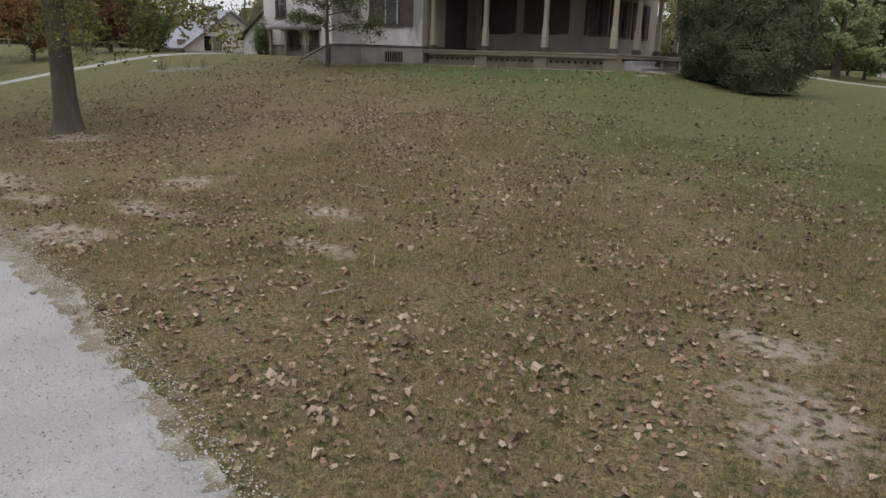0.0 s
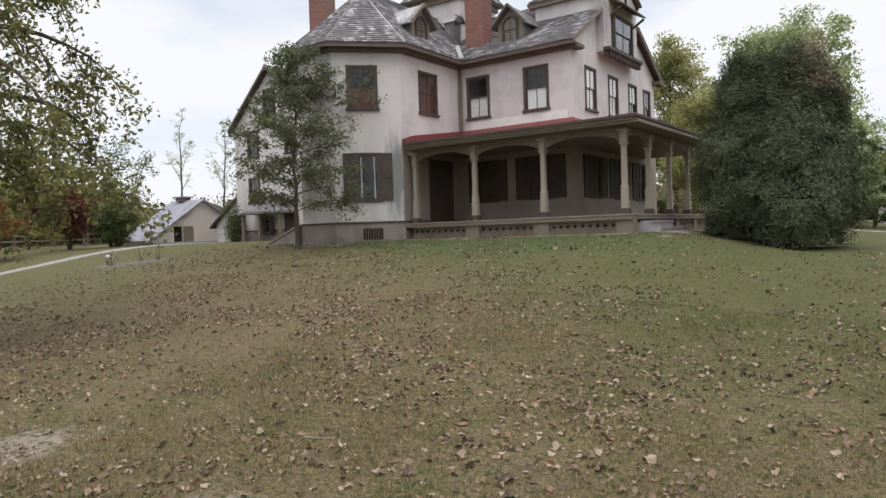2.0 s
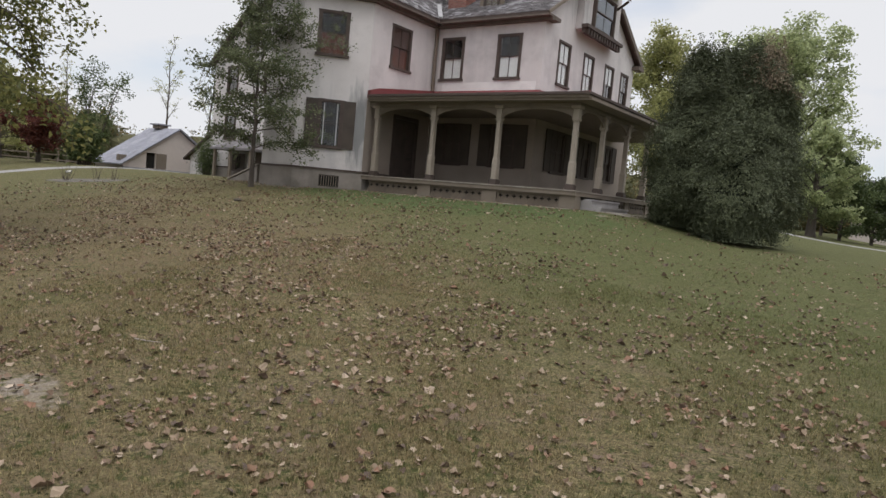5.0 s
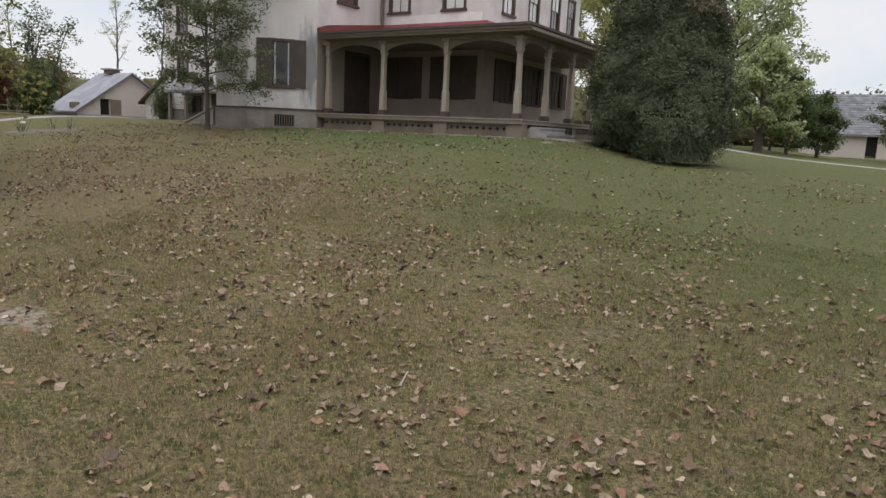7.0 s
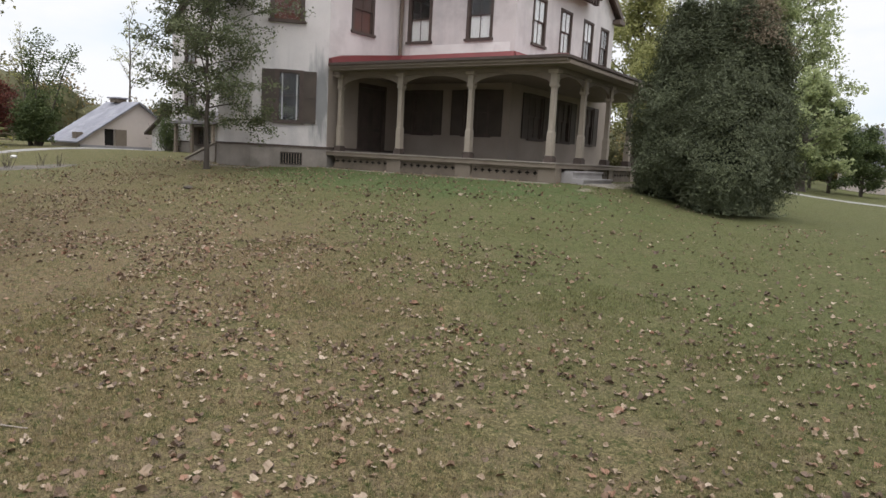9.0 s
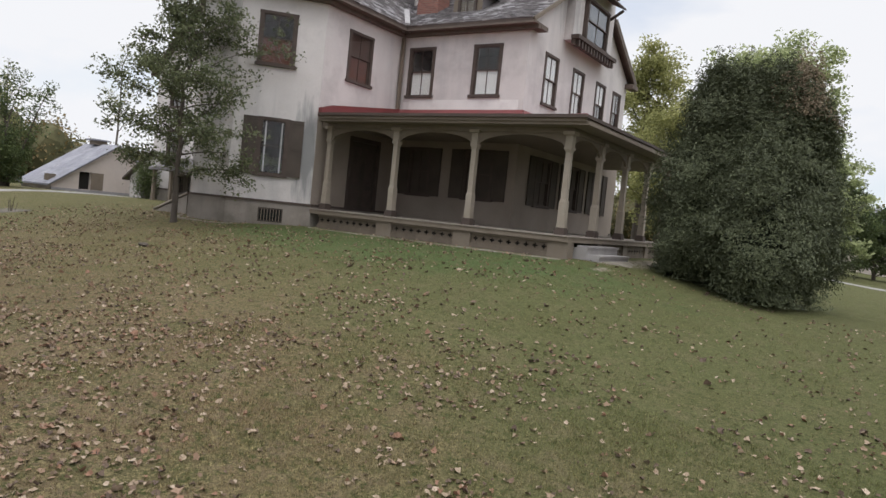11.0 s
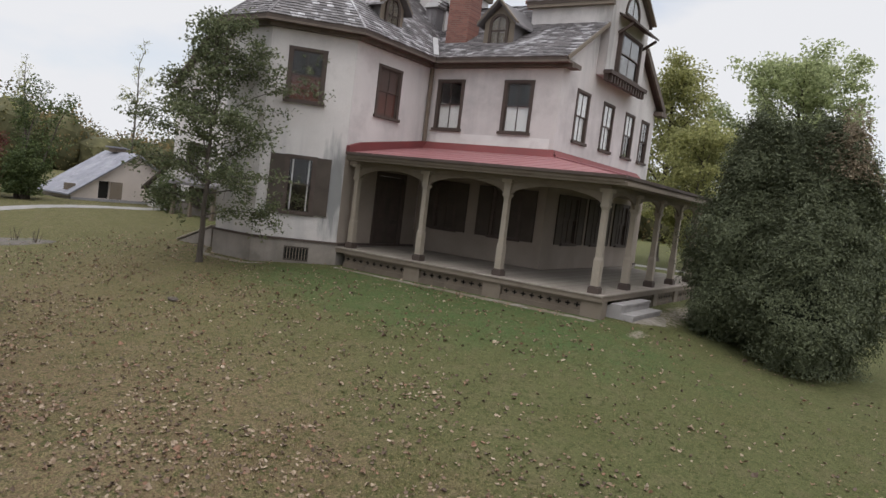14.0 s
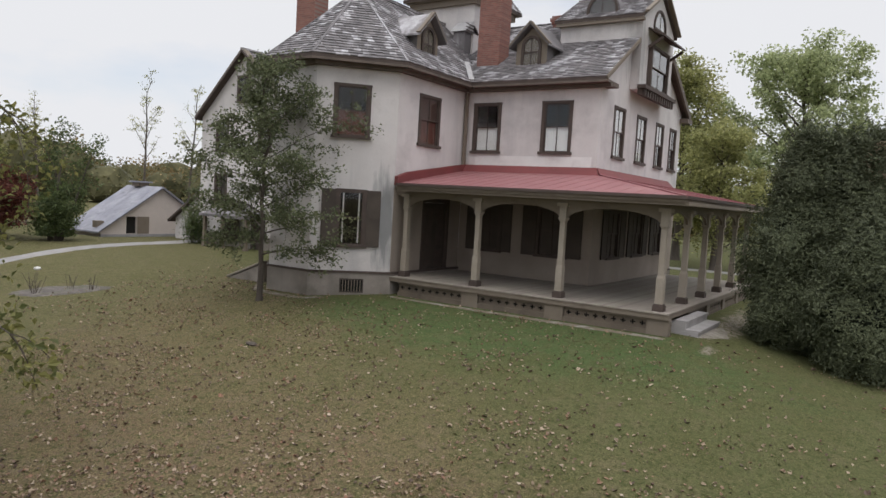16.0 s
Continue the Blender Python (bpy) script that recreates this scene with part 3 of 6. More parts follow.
# added floors and partitions block through-views; room shade is put into their near-black colour
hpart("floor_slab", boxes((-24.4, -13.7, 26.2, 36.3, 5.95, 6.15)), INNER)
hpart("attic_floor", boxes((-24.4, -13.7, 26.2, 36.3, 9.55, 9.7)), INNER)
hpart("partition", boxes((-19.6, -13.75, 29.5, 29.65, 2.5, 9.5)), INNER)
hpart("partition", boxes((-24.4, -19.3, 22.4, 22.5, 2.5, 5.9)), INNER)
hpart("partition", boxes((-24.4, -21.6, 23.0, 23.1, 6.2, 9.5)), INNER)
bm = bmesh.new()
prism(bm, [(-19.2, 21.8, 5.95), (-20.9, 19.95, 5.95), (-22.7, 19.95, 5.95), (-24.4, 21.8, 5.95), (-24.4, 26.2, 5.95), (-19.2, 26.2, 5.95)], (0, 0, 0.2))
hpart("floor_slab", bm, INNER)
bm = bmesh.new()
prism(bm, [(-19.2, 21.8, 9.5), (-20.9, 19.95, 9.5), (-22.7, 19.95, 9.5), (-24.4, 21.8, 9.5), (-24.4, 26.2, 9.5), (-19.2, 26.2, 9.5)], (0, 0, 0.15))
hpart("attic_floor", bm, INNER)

# front door under the porch, in the wing's flank
m, _ = facing(C1, IN)
u0, u1 = DOOR[2], DOOR[3]
door = hpart("front_door", boxes((u0, u0 + 0.12, -0.04, 0.14, 2.46, 5.2), (u1 - 0.12, u1, -0.04, 0.14, 2.46, 5.2), (u0 + 0.12, u1 - 0.12, -0.04, 0.14, 5.05, 5.2), m=m), BROWN, label="tall dark double front door")
for a, b in ((u0 + 0.12, (u0 + u1) / 2 - 0.005), ((u0 + u1) / 2 + 0.005, u1 - 0.12)):
    leaf = part("door_leaf", boxes((a, b, 0.06, 0.11, 2.47, 5.04), m=m), SHUTTER, door)
    for za, zb in ((2.65, 3.3), (3.45, 4.85)):
        part("door_panel", boxes((a + 0.13, b - 0.13, 0.045, 0.062, za, zb), m=m), BROWN, leaf)

# cellar grille in the chamfered bay
m, _ = facing(C2, C1)
grille = hpart("grille", boxes((1.06, 1.1, -0.075, 0.02, 1.82, 2.3), (1.84, 1.88, -0.075, 0.02, 1.82, 2.3), (1.1, 1.84, -0.075, 0.02, 2.25, 2.3), (1.1, 1.84, -0.075, 0.02, 1.82, 1.87), m=m), SHUTTER, label="dark barred cellar grille")
# near-black sheet on the plinth paints cellar shade behind the bars
part("grille_back", boxes((1.1, 1.84, -0.056, -0.052, 1.87, 2.25), m=m), mat("painted_cellar_shade", (0.012, 0.011, 0.01), None, 3, 0.95), grille)
for k in range(7):
    u = 1.16 + k * 0.1
    part("grille_bar", boxes((u, u + 0.025, -0.072, -0.056, 1.87, 2.25), m=m), TAUPE, grille)


def tiles(e0, e1, poly, width=0.24, course=0.16, lift=0.02):
    """Overlapping slates on a sloping polygon whose eave runs from e0 to e1; returns verts and faces."""
    e0, e1 = Vector(e0), Vector(e1)
    u = (e1 - e0).normalized()
    pts = [Vector(p) for p in poly]
    nrm = (pts[1] - pts[0]).cross(pts[2] - pts[0]).normalized()
    if nrm.z < 0:
        nrm.negate()
    v = nrm.cross(u).normalized()
    if v.z < 0:
        v.negate()
    q = [((p - e0).dot(u), (p - e0).dot(v)) for p in pts]
    vmax = max(b for _, b in q)
    vs, fs = [], []
    rnd = random.Random(int(e0.x * 100))
    k, vv = 0, 0.0
    while vv < vmax - 0.02:
        mid = min(vv + course * 0.5, vmax - 0.01)
        xs = []
        for i in range(len(q)):
            (a0, b0), (a1, b1) = q[i], q[(i + 1) % len(q)]
            if (b0 - mid) * (b1 - mid) < 0:
                xs.append(a0 + (a1 - a0) * (mid - b0) / (b1 - b0))
        if len(xs) >= 2:
            lo, hi = min(xs), max(xs)
            x = lo - (width * 0.5 if k % 2 else 0)
            while x < hi:
                a, b = max(x, lo), min(x + width - 0.008, hi)
                if b - a > 0.03:
                    t0 = lift + rnd.uniform(0.008, 0.022)
                    drop = rnd.uniform(-0.016, 0.012)
                    base = len(vs)
                    for uu, ww, hh in ((a, vv + drop, t0), (b, vv + drop, t0), (b, vv + course + 0.02, 0.006), (a, vv + course + 0.02, 0.006), (a, vv + drop, 0), (b, vv + drop, 0)):
                        vs.append(tuple(e0 + u * uu + v * ww + nrm * hh))
                    fs += [(base, base + 1, base + 2, base + 3), (base + 4, base + 5, base + 1, base), (base + 4, base, base + 3), (base + 1, base + 5, base + 2)]
                x += width
        vv += course
        k += 1
    return vs, fs


def roof_plane(poly, thick=0.12, make=None, cover=None, parent=None, single=0):
    """A boarded roof slope (poly begins with its eave) covered in slates."""
    bm = bmesh.new()
    prism(bm, poly, (0, 0, -thick))
    roof = (make or hpart)("roof", bm, BROWN, parent, "weathered grey slate roof slope")
    vs, fs = tiles(poly[0], poly[1], poly)
    for k in range(min(single, len(vs) // 6)):
        own = part("slate", (vs[6 * k:6 * k + 6], [(0, 1, 2, 3), (4, 5, 1, 0), (4, 0, 3), (1, 5, 2)]), cover or SLATE, roof)
    if len(vs) > 6 * single:
        sl = part("slate_covering", (vs[6 * single:], [tuple(i - 6 * single for i in f) for f in fs[4 * single:]]), cover or SLATE, roof)
        tagged(sl, kind="stuff")
    return roof


def bar(a, b, w, h, up=(0, 0, 1)):
    """A squared bar from a to b, w wide, h high, hanging below the line a to b."""
    a, b = Vector(a), Vector(b)
    d = (b - a).normalized()
    s = d.cross(Vector(up)).normalized() * (w / 2)
    t = s.cross(d).normalized() * h
    if t.z > 0:
        t = -t
    bm = bmesh.new()
    vs = [bm.verts.new(p + q + r) for p in (a, b) for q in (-s, s) for r in (Vector((0, 0, 0)), t)]
    for f in ((0, 1, 3, 2), (4, 6, 7, 5), (0, 4, 5, 1), (2, 3, 7, 6), (0, 2, 6, 4), (1, 5, 7, 3)):
        bm.faces.new([vs[i] for i in f])
    return bm


OV, EZ = 0.45, 9.72
RX, AY, AZ = -21.83, 22.6, 12.8
MY, MZ = 31.0, 13.15


def octo(o):
    return [Vector((C1[0] + o, C1[1] - o * 0.41)), Vector((C2[0] + o * 0.41, C2[1] - o)), Vector((C3[0] - o * 0.41, C3[1] - o)), Vector((C4[0] - o, C4[1] - o * 0.41))]


o1, o2, o3, o4 = octo(OV)
apex = (RX, AY, AZ)
roof_plane([(o2.x, o2.y, EZ), (o1.x, o1.y, EZ), apex], single=150)
roof_plane([(o3.x, o3.y, EZ), (o2.x, o2.y, EZ), apex])
roof_plane([(o4.x, o4.y, EZ), (o3.x, o3.y, EZ), apex])
roof_plane([(o1.x, o1.y, EZ), (o1.x, 31.0, EZ), (RX, 31.0, AZ), apex], single=130)
roof_plane([(o4.x, 31.0, EZ), (o4.x, o4.y, EZ), apex, (RX, 31.0, AZ)])
roof_plane([(-24.5, 25.5, EZ), (-13.12, 25.5, EZ), (-13.12, MY, MZ), (-24.5, MY, MZ)])
roof_plane([(-13.12, 36.5, EZ), (-24.5, 36.5, EZ), (-24.5, MY, MZ), (-13.12, MY, MZ)])
roof_plane([(-31.0, 28.2, 9.1), (-31.0, 40, 9.1), (-35.0, 40, 12.7), (-35.0, 28.2, 12.7)])
roof_plane([(-38.8, 40, 9.05), (-38.8, 28.2, 9.05), (-35.0, 28.2, 12.65), (-35.0, 40, 12.7)])
roof_plane([(-31.4, 28.2, 9.0), (-24.4, 28.2, 9.0), (-24.4, 33, 12.3), (-31.4, 33, 12.3)])
# hips and valley
for a in (o1, o2, o3):
    hpart("hip", bar((a.x, a.y, EZ + 0.035), (RX, AY, AZ + 0.04), 0.09, 0.04), SLATE)
hpart("valley", bar((-18.5, 25.5, EZ + 0.13), (-19.45, 26.58, EZ + 0.13 + 0.93), 0.2, 0.07), LEAD, label="pale lead valley flashing")
hpart("ridge", bar((RX, AY, AZ + 0.06), (RX, 30, AZ + 0.06), 0.16, 0.06), SLATE)
hpart("ridge", bar((-35, 28.2, 12.78), (-35, 40, 12.78), 0.2, 0.08), SLATE)
# eave mouldings
for lo, hi, za, zb in ((0.02, OV + 0.04, 9.53, 9.605), (0.01, 0.2, 9.41, 9.53)):
    a, b = octo(lo), octo(hi)
    for i in range(3):
        bm = bmesh.new()
        prism(bm, [(a[i].x, a[i].y, za), (b[i].x, b[i].y, za), (b[i + 1].x, b[i + 1].y, za), (a[i + 1].x, a[i + 1].y, za)], (0, 0, zb - za))
        hpart("cornice", bm, CORN)
    hpart("cornice", boxes((C1[0] + lo, C1[0] + hi, b[0].y, 25.95 - hi, za, zb)), CORN)
    hpart("cornice", boxes((-18.95 + hi, -13.0, 25.95 - hi, 25.95 - lo, za, zb)), CORN)
# corner block of the moulding at the gable, and the rake boards
hpart("cornice_return", boxes((-13.38, -13.0, 25.96, 26.5, 9.45, 9.6)), CORN)
hpart("cornice_return", boxes((-13.38, -13.0, 35.8, 36.55, 9.4, 9.6)), CORN)
hpart("rake_board", bar((-13.1, 36.5, EZ + 0.03), (-13.1, 33.15, 11.82), 0.1, 0.26), CORN)
hpart("rake_board", bar((-13.12, 25.55, EZ + 0.02), (-13.12, 28.7, 11.72), 0.08, 0.14), TAUPE)
hpart("rake_board", bar((-38.8, 28.22, 9.1), (-35.0, 28.22, 12.7), 0.12, 0.36, (0, 1, 0)), TAUPE)
hpart("rake_board", bar((-31.0, 28.22, 9.15), (-35.0, 28.22, 12.7), 0.12, 0.36, (0, 1, 0)), TAUPE)
# gable walls
bm = bmesh.new()
prism(bm, [(-13.4, 25.95, ZE), (-13.4, 36.1, ZE), (-13.4, MY, MZ - 0.2)], (-0.3, 0, 0))
hpart("gable", bm, STUCCO, label="pale stucco gable end")
bm = bmesh.new()
prism(bm, [(-38.6, 28.6, 9.3), (-31.4, 28.6, 9.3), (-35.0, 28.6, 12.5)], (0, 0.3, 0))
hpart("gable", bm, STUCCO, label="pale stucco gable end")
# near-black window fill that paints a dark room's shade
ROOM_SHADE = mat("painted_room_shade", (0.03, 0.028, 0.027), None, 2, 0.9)
w = window(house, (-38.6, 28.45), (-31.4, 28.45), 3.15, 4.0, 9.9, 11.3, ROOM_SHADE, ROOM_SHADE, label="small brown attic window")
w.matrix_parent_inverse = Matrix.Translation(-house.location)
hpart("downpipe", boxes((-18.9, -18.8, 25.78, 25.9, 6.3, 9.4)), TAUPE)


def arch(y0, y1, z0, zs, n=10):
    """Outline of a round-headed opening: bottom corners, then the arch from right to left."""
    c, r = (y0 + y1) / 2, (y1 - y0) / 2
    return [(y0, z0), (y1, z0)] + [(c + r * math.cos(math.pi * i / n), zs + r * math.sin(math.pi * i / n)) for i in range(n + 1)]


def arched_window(make, m, y0, y1, z0, zs, parent=None, label="round-headed brown attic window"):
    """A round-headed window; m turns (u, depth, z) into the world."""
    def ring(o, i, d0, d1):
        bm = bmesh.new()
        k = len(o)
        vs = [[bm.verts.new(m @ Vector((p[0], d, p[1]))) for p in q] for q in (o, i) for d in (d0, d1)]
        for s in range(k):
            t = (s + 1) % k
            bm.faces.new((vs[0][s], vs[0][t], vs[2][t], vs[2][s]))
            bm.faces.new((vs[1][s], vs[3][s], vs[3][t], vs[1][t]))
            bm.faces.new((vs[0][s], vs[1][s], vs[1][t], vs[0][t]))
            bm.faces.new((vs[2][s], vs[2][t], vs[3][t], vs[3][s]))
        return bm
    win = make("window", ring(arch(y0 - 0.07, y1 + 0.07, z0 - 0.05, zs), arch(y0 + 0.03, y1 - 0.03, z0 + 0.03, zs), -0.06, 0.03), BROWN, parent, label)
    bm = bmesh.new()
    prism(bm, [m @ Vector((a, -0.02, b)) for a, b in arch(y0 + 0.02, y1 - 0.02, z0 + 0.02, zs)], m.to_3x3() @ Vector((0, 0.008, 0)))
    part("pane", bm, GLASS, win)
    c = (y0 + y1) / 2
    top = zs + (y1 - y0) / 2
    part("glazing_bar", boxes((c - 0.018, c + 0.018, -0.035, -0.022, z0 + 0.03, top - 0.03), m=m), BROWN, win)
    if zs - z0 > 0.3:
        zz = (z0 + top) / 2
        part("meeting_rail", boxes((y0 + 0.03, y1 - 0.03, -0.038, -0.022, zz - 0.03, zz + 0.03), m=m), BROWN, win)
    return win


def dormer(m, wdt, z0, zs, depth):
    """A slated attic dormer with a round-headed window and a gable roof. Local: u across, v inward, z up."""
    h = wdt / 2
    zt = zs + h * 0.62
    bm = bmesh.new()
    prism(bm, [m @ Vector(p) for p in ((-h, 0, z0 - 0.1), (h, 0, z0 - 0.1), (h, 0, zs), (0, 0, zt + 0.2), (-h, 0, zs))], m.to_3x3() @ Vector((0, depth, 0)))
    body = hpart("dormer", bm, SLATE, label="slate-hung attic dormer with arched window")
    front = bmesh.new()
    prism(front, [m @ Vector(p) for p in ((-h - 0.03, -0.012, z0 - 0.1), (h + 0.03, -0.012, z0 - 0.1), (h + 0.03, -0.012, zs), (0, -0.012, zt + 0.22), (-h - 0.03, -0.012, zs))], m.to_3x3() @ Vector((0, 0.008, 0)))
    part("dormer_front", front, TAUPE, body)
    for sgn in (-1, 1):
        poly = [m @ Vector(p) for p in ((sgn * (h + 0.24), -0.28, zs - 0.12), (sgn * (h + 0.24), depth, zs - 0.12), (0, depth, zt + 0.38), (0, -0.28, zt + 0.38))]
        slope = bmesh.new()
        prism(slope, poly, (0, 0, -0.07))
        sl = part("dormer_roof", slope, SLATE, body)
        part("barge_board", bar(poly[0] + Vector((0, 0, 0.02)), poly[3] + Vector((0, 0, 0.02)), 0.08, 0.16, m.to_3x3() @ Vector((0, 1, 0))), TAUPE, body)
    def mk(name, bm, material, parent, label=""):
        return part(name, bm, material, body, label)
    arched_window(mk, m @ Matrix.Translation((0, -0.02, 0)), -h * 0.55, h * 0.55, z0 + 0.1, zs - 0.12)
    part("dormer_sill", boxes((-h - 0.08, h + 0.08, -0.1, 0.02, z0 - 0.06, z0 + 0.03), m=m), TAUPE, body)
    return body


mx_, _ = facing((-19.4, 23.72), (-19.4, 24.72))
dormer(mx_, 1.25, 10.12, 11.18, 2.2)
my_, _ = facing((-16.7, 26.85), (-15.7, 26.85))
dormer(my_, 1.25, 10.35, 11.35, 2.4)

# raised centre of the gable: cheeks, own roof, hood, window, corbelled sill
gx0, gx1, gy0, gy1 = -13.4, -13.05, 28.7, 32.75
bm = bmesh.new()
prism(bm, [(gx1, gy0, 9.8), (gx1, gy1, 9.8), (gx1, gy1, 12.6), (gx1, (gy0 + gy1) / 2, 13.75), (gx1, gy0, 12.6)], (-0.36, 0, 0))
centre = hpart("gable_centre", bm, STUCCO, label="projecting pale stucco gable centre")
hpart("cheek_wall", boxes((-16.4, gx1 - 0.36, gy0, gy0 + 0.25, 11.2, 12.58)), STUCCO)
hpart("cheek_wall", boxes((-16.4, gx1 - 0.36, gy1 - 0.25, gy1, 11.2, 12.58)), STUCCO)
hpart("cheek_wall", boxes((-16.4, -16.15, gy0 + 0.25, gy1 - 0.25, 11.2, 12.58)), STUCCO)
yc = (gy0 + gy1) / 2
roof_plane([(-16.6, gy0 - 0.22, 12.58), (-12.95, gy0 - 0.22, 12.58), (-12.95, yc, 13.92), (-16.6, yc, 13.92)])
roof_plane([(-12.95, gy1 + 0.12, 12.63), (-16.6, gy1 + 0.12, 12.63), (-16.6, yc, 13.92), (-12.95, yc, 13.92)])
hpart("cornice", boxes((-16.55, -12.97, gy0 - 0.2, gy0 - 0.01, 12.34, 12.46)), TAUPE)
for sgn, ye in ((-1, gy0 - 0.22), (1, gy1 + 0.12)):
    hpart("barge_board", bar((-12.94, ye, 12.64), (-12.94, yc, 13.96), 0.08, 0.16, (1, 0, 0)), TAUPE)
mg, _ = facing((gx1, 0.0), (gx1, 1.0))
arched_window(hpart, mg, 29.98, 31.4, 12.4, 12.42, label="half-round attic window")
w = window(house, (gx1 + 0.14, gy0), (gx1 + 0.14, gy1), 0.9, 3.1, 10.0, 11.62, ROOM_SHADE, ROOM_SHADE, label="wide brown attic casement window")
w.matrix_parent_inverse = Matrix.Translation(-house.location)
sill = hpart("corbelled_sill", boxes((gx1 - 0.02, -12.74, gy0 - 0.1, gy1 - 0.05, 9.82, 9.96), (gx1 - 0.02, -12.9, gy0 - 0.02, gy1 - 0.1, 9.6, 9.82)), BROWN, label="dark corbelled sill with dentils")
for k in range(13):
    y = gy0 + 0.08 + k * 0.3
    part("dentil", boxes((-12.9, -12.79, y, y + 0.13, 9.55, 9.82)), BROWN, sill)
hood = bmesh.new()
prism(hood, [(gx1, 29.35, 12.2), (-12.4, 29.35, 11.88), (-12.4, 32.3, 11.88), (gx1, 32.3, 12.2)], (0, 0, 0.07))
hood = hpart("hood", hood, BROWN, label="small dark window hood on curved brackets")
for y in (29.45, 32.2):
    part("bracket", bar((gx1, y, 11.55), (-12.5, y, 11.9), 0.08, 0.1), BROWN, hood)
# round dormer light on the raised roof
mr, _ = facing((-14.8, gy0 + 0.25), (-13.8, gy0 + 0.25))
bm = bmesh.new()
prism(bm, [mr @ Vector((a, 0, b)) for a, b in arch(-0.7, 0.7, 12.7, 12.92)], mr.to_3x3() @ Vector((0, 1.4, 0)))
eyebrow = hpart("eyebrow_dormer", bm, SLATE, label="half-round slate-hung eyebrow dormer")


def mk_eye(name, bm, material, parent, label=""):
    return part(name, bm, material, eyebrow, label)


arched_window(mk_eye, mr @ Matrix.Translation((0, -0.015, 0)), -0.57, 0.57, 12.8, 12.94)
lantern = hpart("roof_lantern", boxes((-20.95, -20.4, 27.75, 28.7, 11.3, 12.35)), SLATE, label="small glazed roof lantern")
bm = bmesh.new()
prism(bm, [(-21.05, 27.65, 12.35), (-21.05, 28.8, 12.35), (-21.05, 28.22, 12.85)], (0.75, 0, 0))
part("lantern_cap", bm, LEAD, lantern)
for k in range(3):
    part("lantern_bar", bar((-20.28, 27.68, 12.4 + k * 0.13), (-20.28, 28.76 - k * 0.2, 12.4 + k * 0.13), 0.03, 0.03), BROWN, lantern)

# ---- chimneys ----
BRICKWORK = bpy.data.materials.new("brickwork")
BRICKWORK.use_nodes = True
_n, _l = BRICKWORK.node_tree.nodes, BRICKWORK.node_tree.links
_tc, _bt = _n.new("ShaderNodeTexCoord"), _n.new("ShaderNodeTexBrick")
_mp = _n.new("ShaderNodeMapping")
_mp.inputs["Rotation"].default_value = (radians(90), 0, 0)
_l.new(_tc.outputs["Object"], _mp.inputs["Vector"])
_l.new(_mp.outputs["Vector"], _bt.inputs["Vector"])
_bt.inputs["Scale"].default_value = 1.0
_bt.inputs["Brick Width"].default_value, _bt.inputs["Row Height"].default_value, _bt.inputs["Mortar Size"].default_value = 0.22, 0.075, 0.008
_bt.inputs["Color1"].default_value, _bt.inputs["Color2"].default_value, _bt.inputs["Mortar"].default_value = (0.25, 0.105, 0.082, 1), (0.165, 0.07, 0.056, 1), (0.2, 0.145, 0.122, 1)
_l.new(_bt.outputs["Color"], _n["Principled BSDF"].inputs["Base Color"])
_n["Principled BSDF"].inputs["Roughness"].default_value = 0.92


def chimney(x0, x1, y0, y1, z0, z1):
    """A brick stack with a corbelled head and two pots' openings."""
    body = hpart("chimney", boxes((x0, x1, y0, y1, z0, z1 - 0.34)), BRICKWORK, label="tall red brick chimney")
    for k, (o, a, b) in enumerate(((0.05, 0.34, 0.25), (0.1, 0.25, 0.1), (0.04, 0.1, 0.0))):
        part("corbel", boxes((x0 - o, x1 + o, y0 - o, y1 + o, z1 - a, z1 - b)), BRICKWORK, body)
    part("flashing", boxes((x0 - 0.03, x1 + 0.03, y0 - 0.03, y1 + 0.03, z0, z0 + 0.1)), LEAD, body)
    return body


chimney(-24.05, -23.1, 21.6, 22.3, 10.3, 14.9)
chimney(-19.2, -18.2, 26.95, 27.75, 10.35, 13.95)
chimney(-17.7, -17.1, 30.6, 31.2, 12.2, 13.4)

# ---- tower ----
tx, ty = -21.9, 29.9
hpart("tower_wall", boxes((tx - 1.6, tx + 1.6, ty - 1.6, ty + 1.6, 9.0, 13.85)), STUCCO, label="square pale stucco tower")
hpart("tower_cornice", boxes((tx - 1.92, tx + 1.92, ty - 1.92, ty + 1.92, 13.85, 14.0), (tx - 1.75, tx + 1.75, ty - 1.75, ty + 1.75, 13.6, 13.85)), TAUPE)
prof = [(1.98, 14.0), (1.62, 14.5), (1.35, 15.0), (1.2, 15.5), (1.1, 15.9)]
for (h0, z0), (h1, z1) in zip(prof[:-1], prof[1:]):
    for k in range(4):
        r = Matrix.Rotation(math.pi / 2 * k, 4, "Z")
        c = Vector((tx, ty, 0))
        pts = [c + r @ Vector(p) for p in ((-h0, -h0, z0), (h0, -h0, z0), (h1, -h1, z1), (-h1, -h1, z1))]
        roof_plane([tuple(p) for p in pts])
hpart("tower_ledge", boxes((tx - 1.25, tx + 1.25, ty - 1.25, ty + 1.25, 15.9, 16.02)), BROWN)
prof = [(1.05, 16.02), (0.2, 18.6)]
for k in range(4):
    r = Matrix.Rotation(math.pi / 2 * k, 4, "Z")
    c = Vector((tx, ty, 0))
    pts = [c + r @ Vector(p) for p in ((-1.05, -1.05, 16.02), (1.05, -1.05, 16.02), (0.2, -0.2, 18.6), (-0.2, -0.2, 18.6))]
    roof_plane([tuple(p) for p in pts])
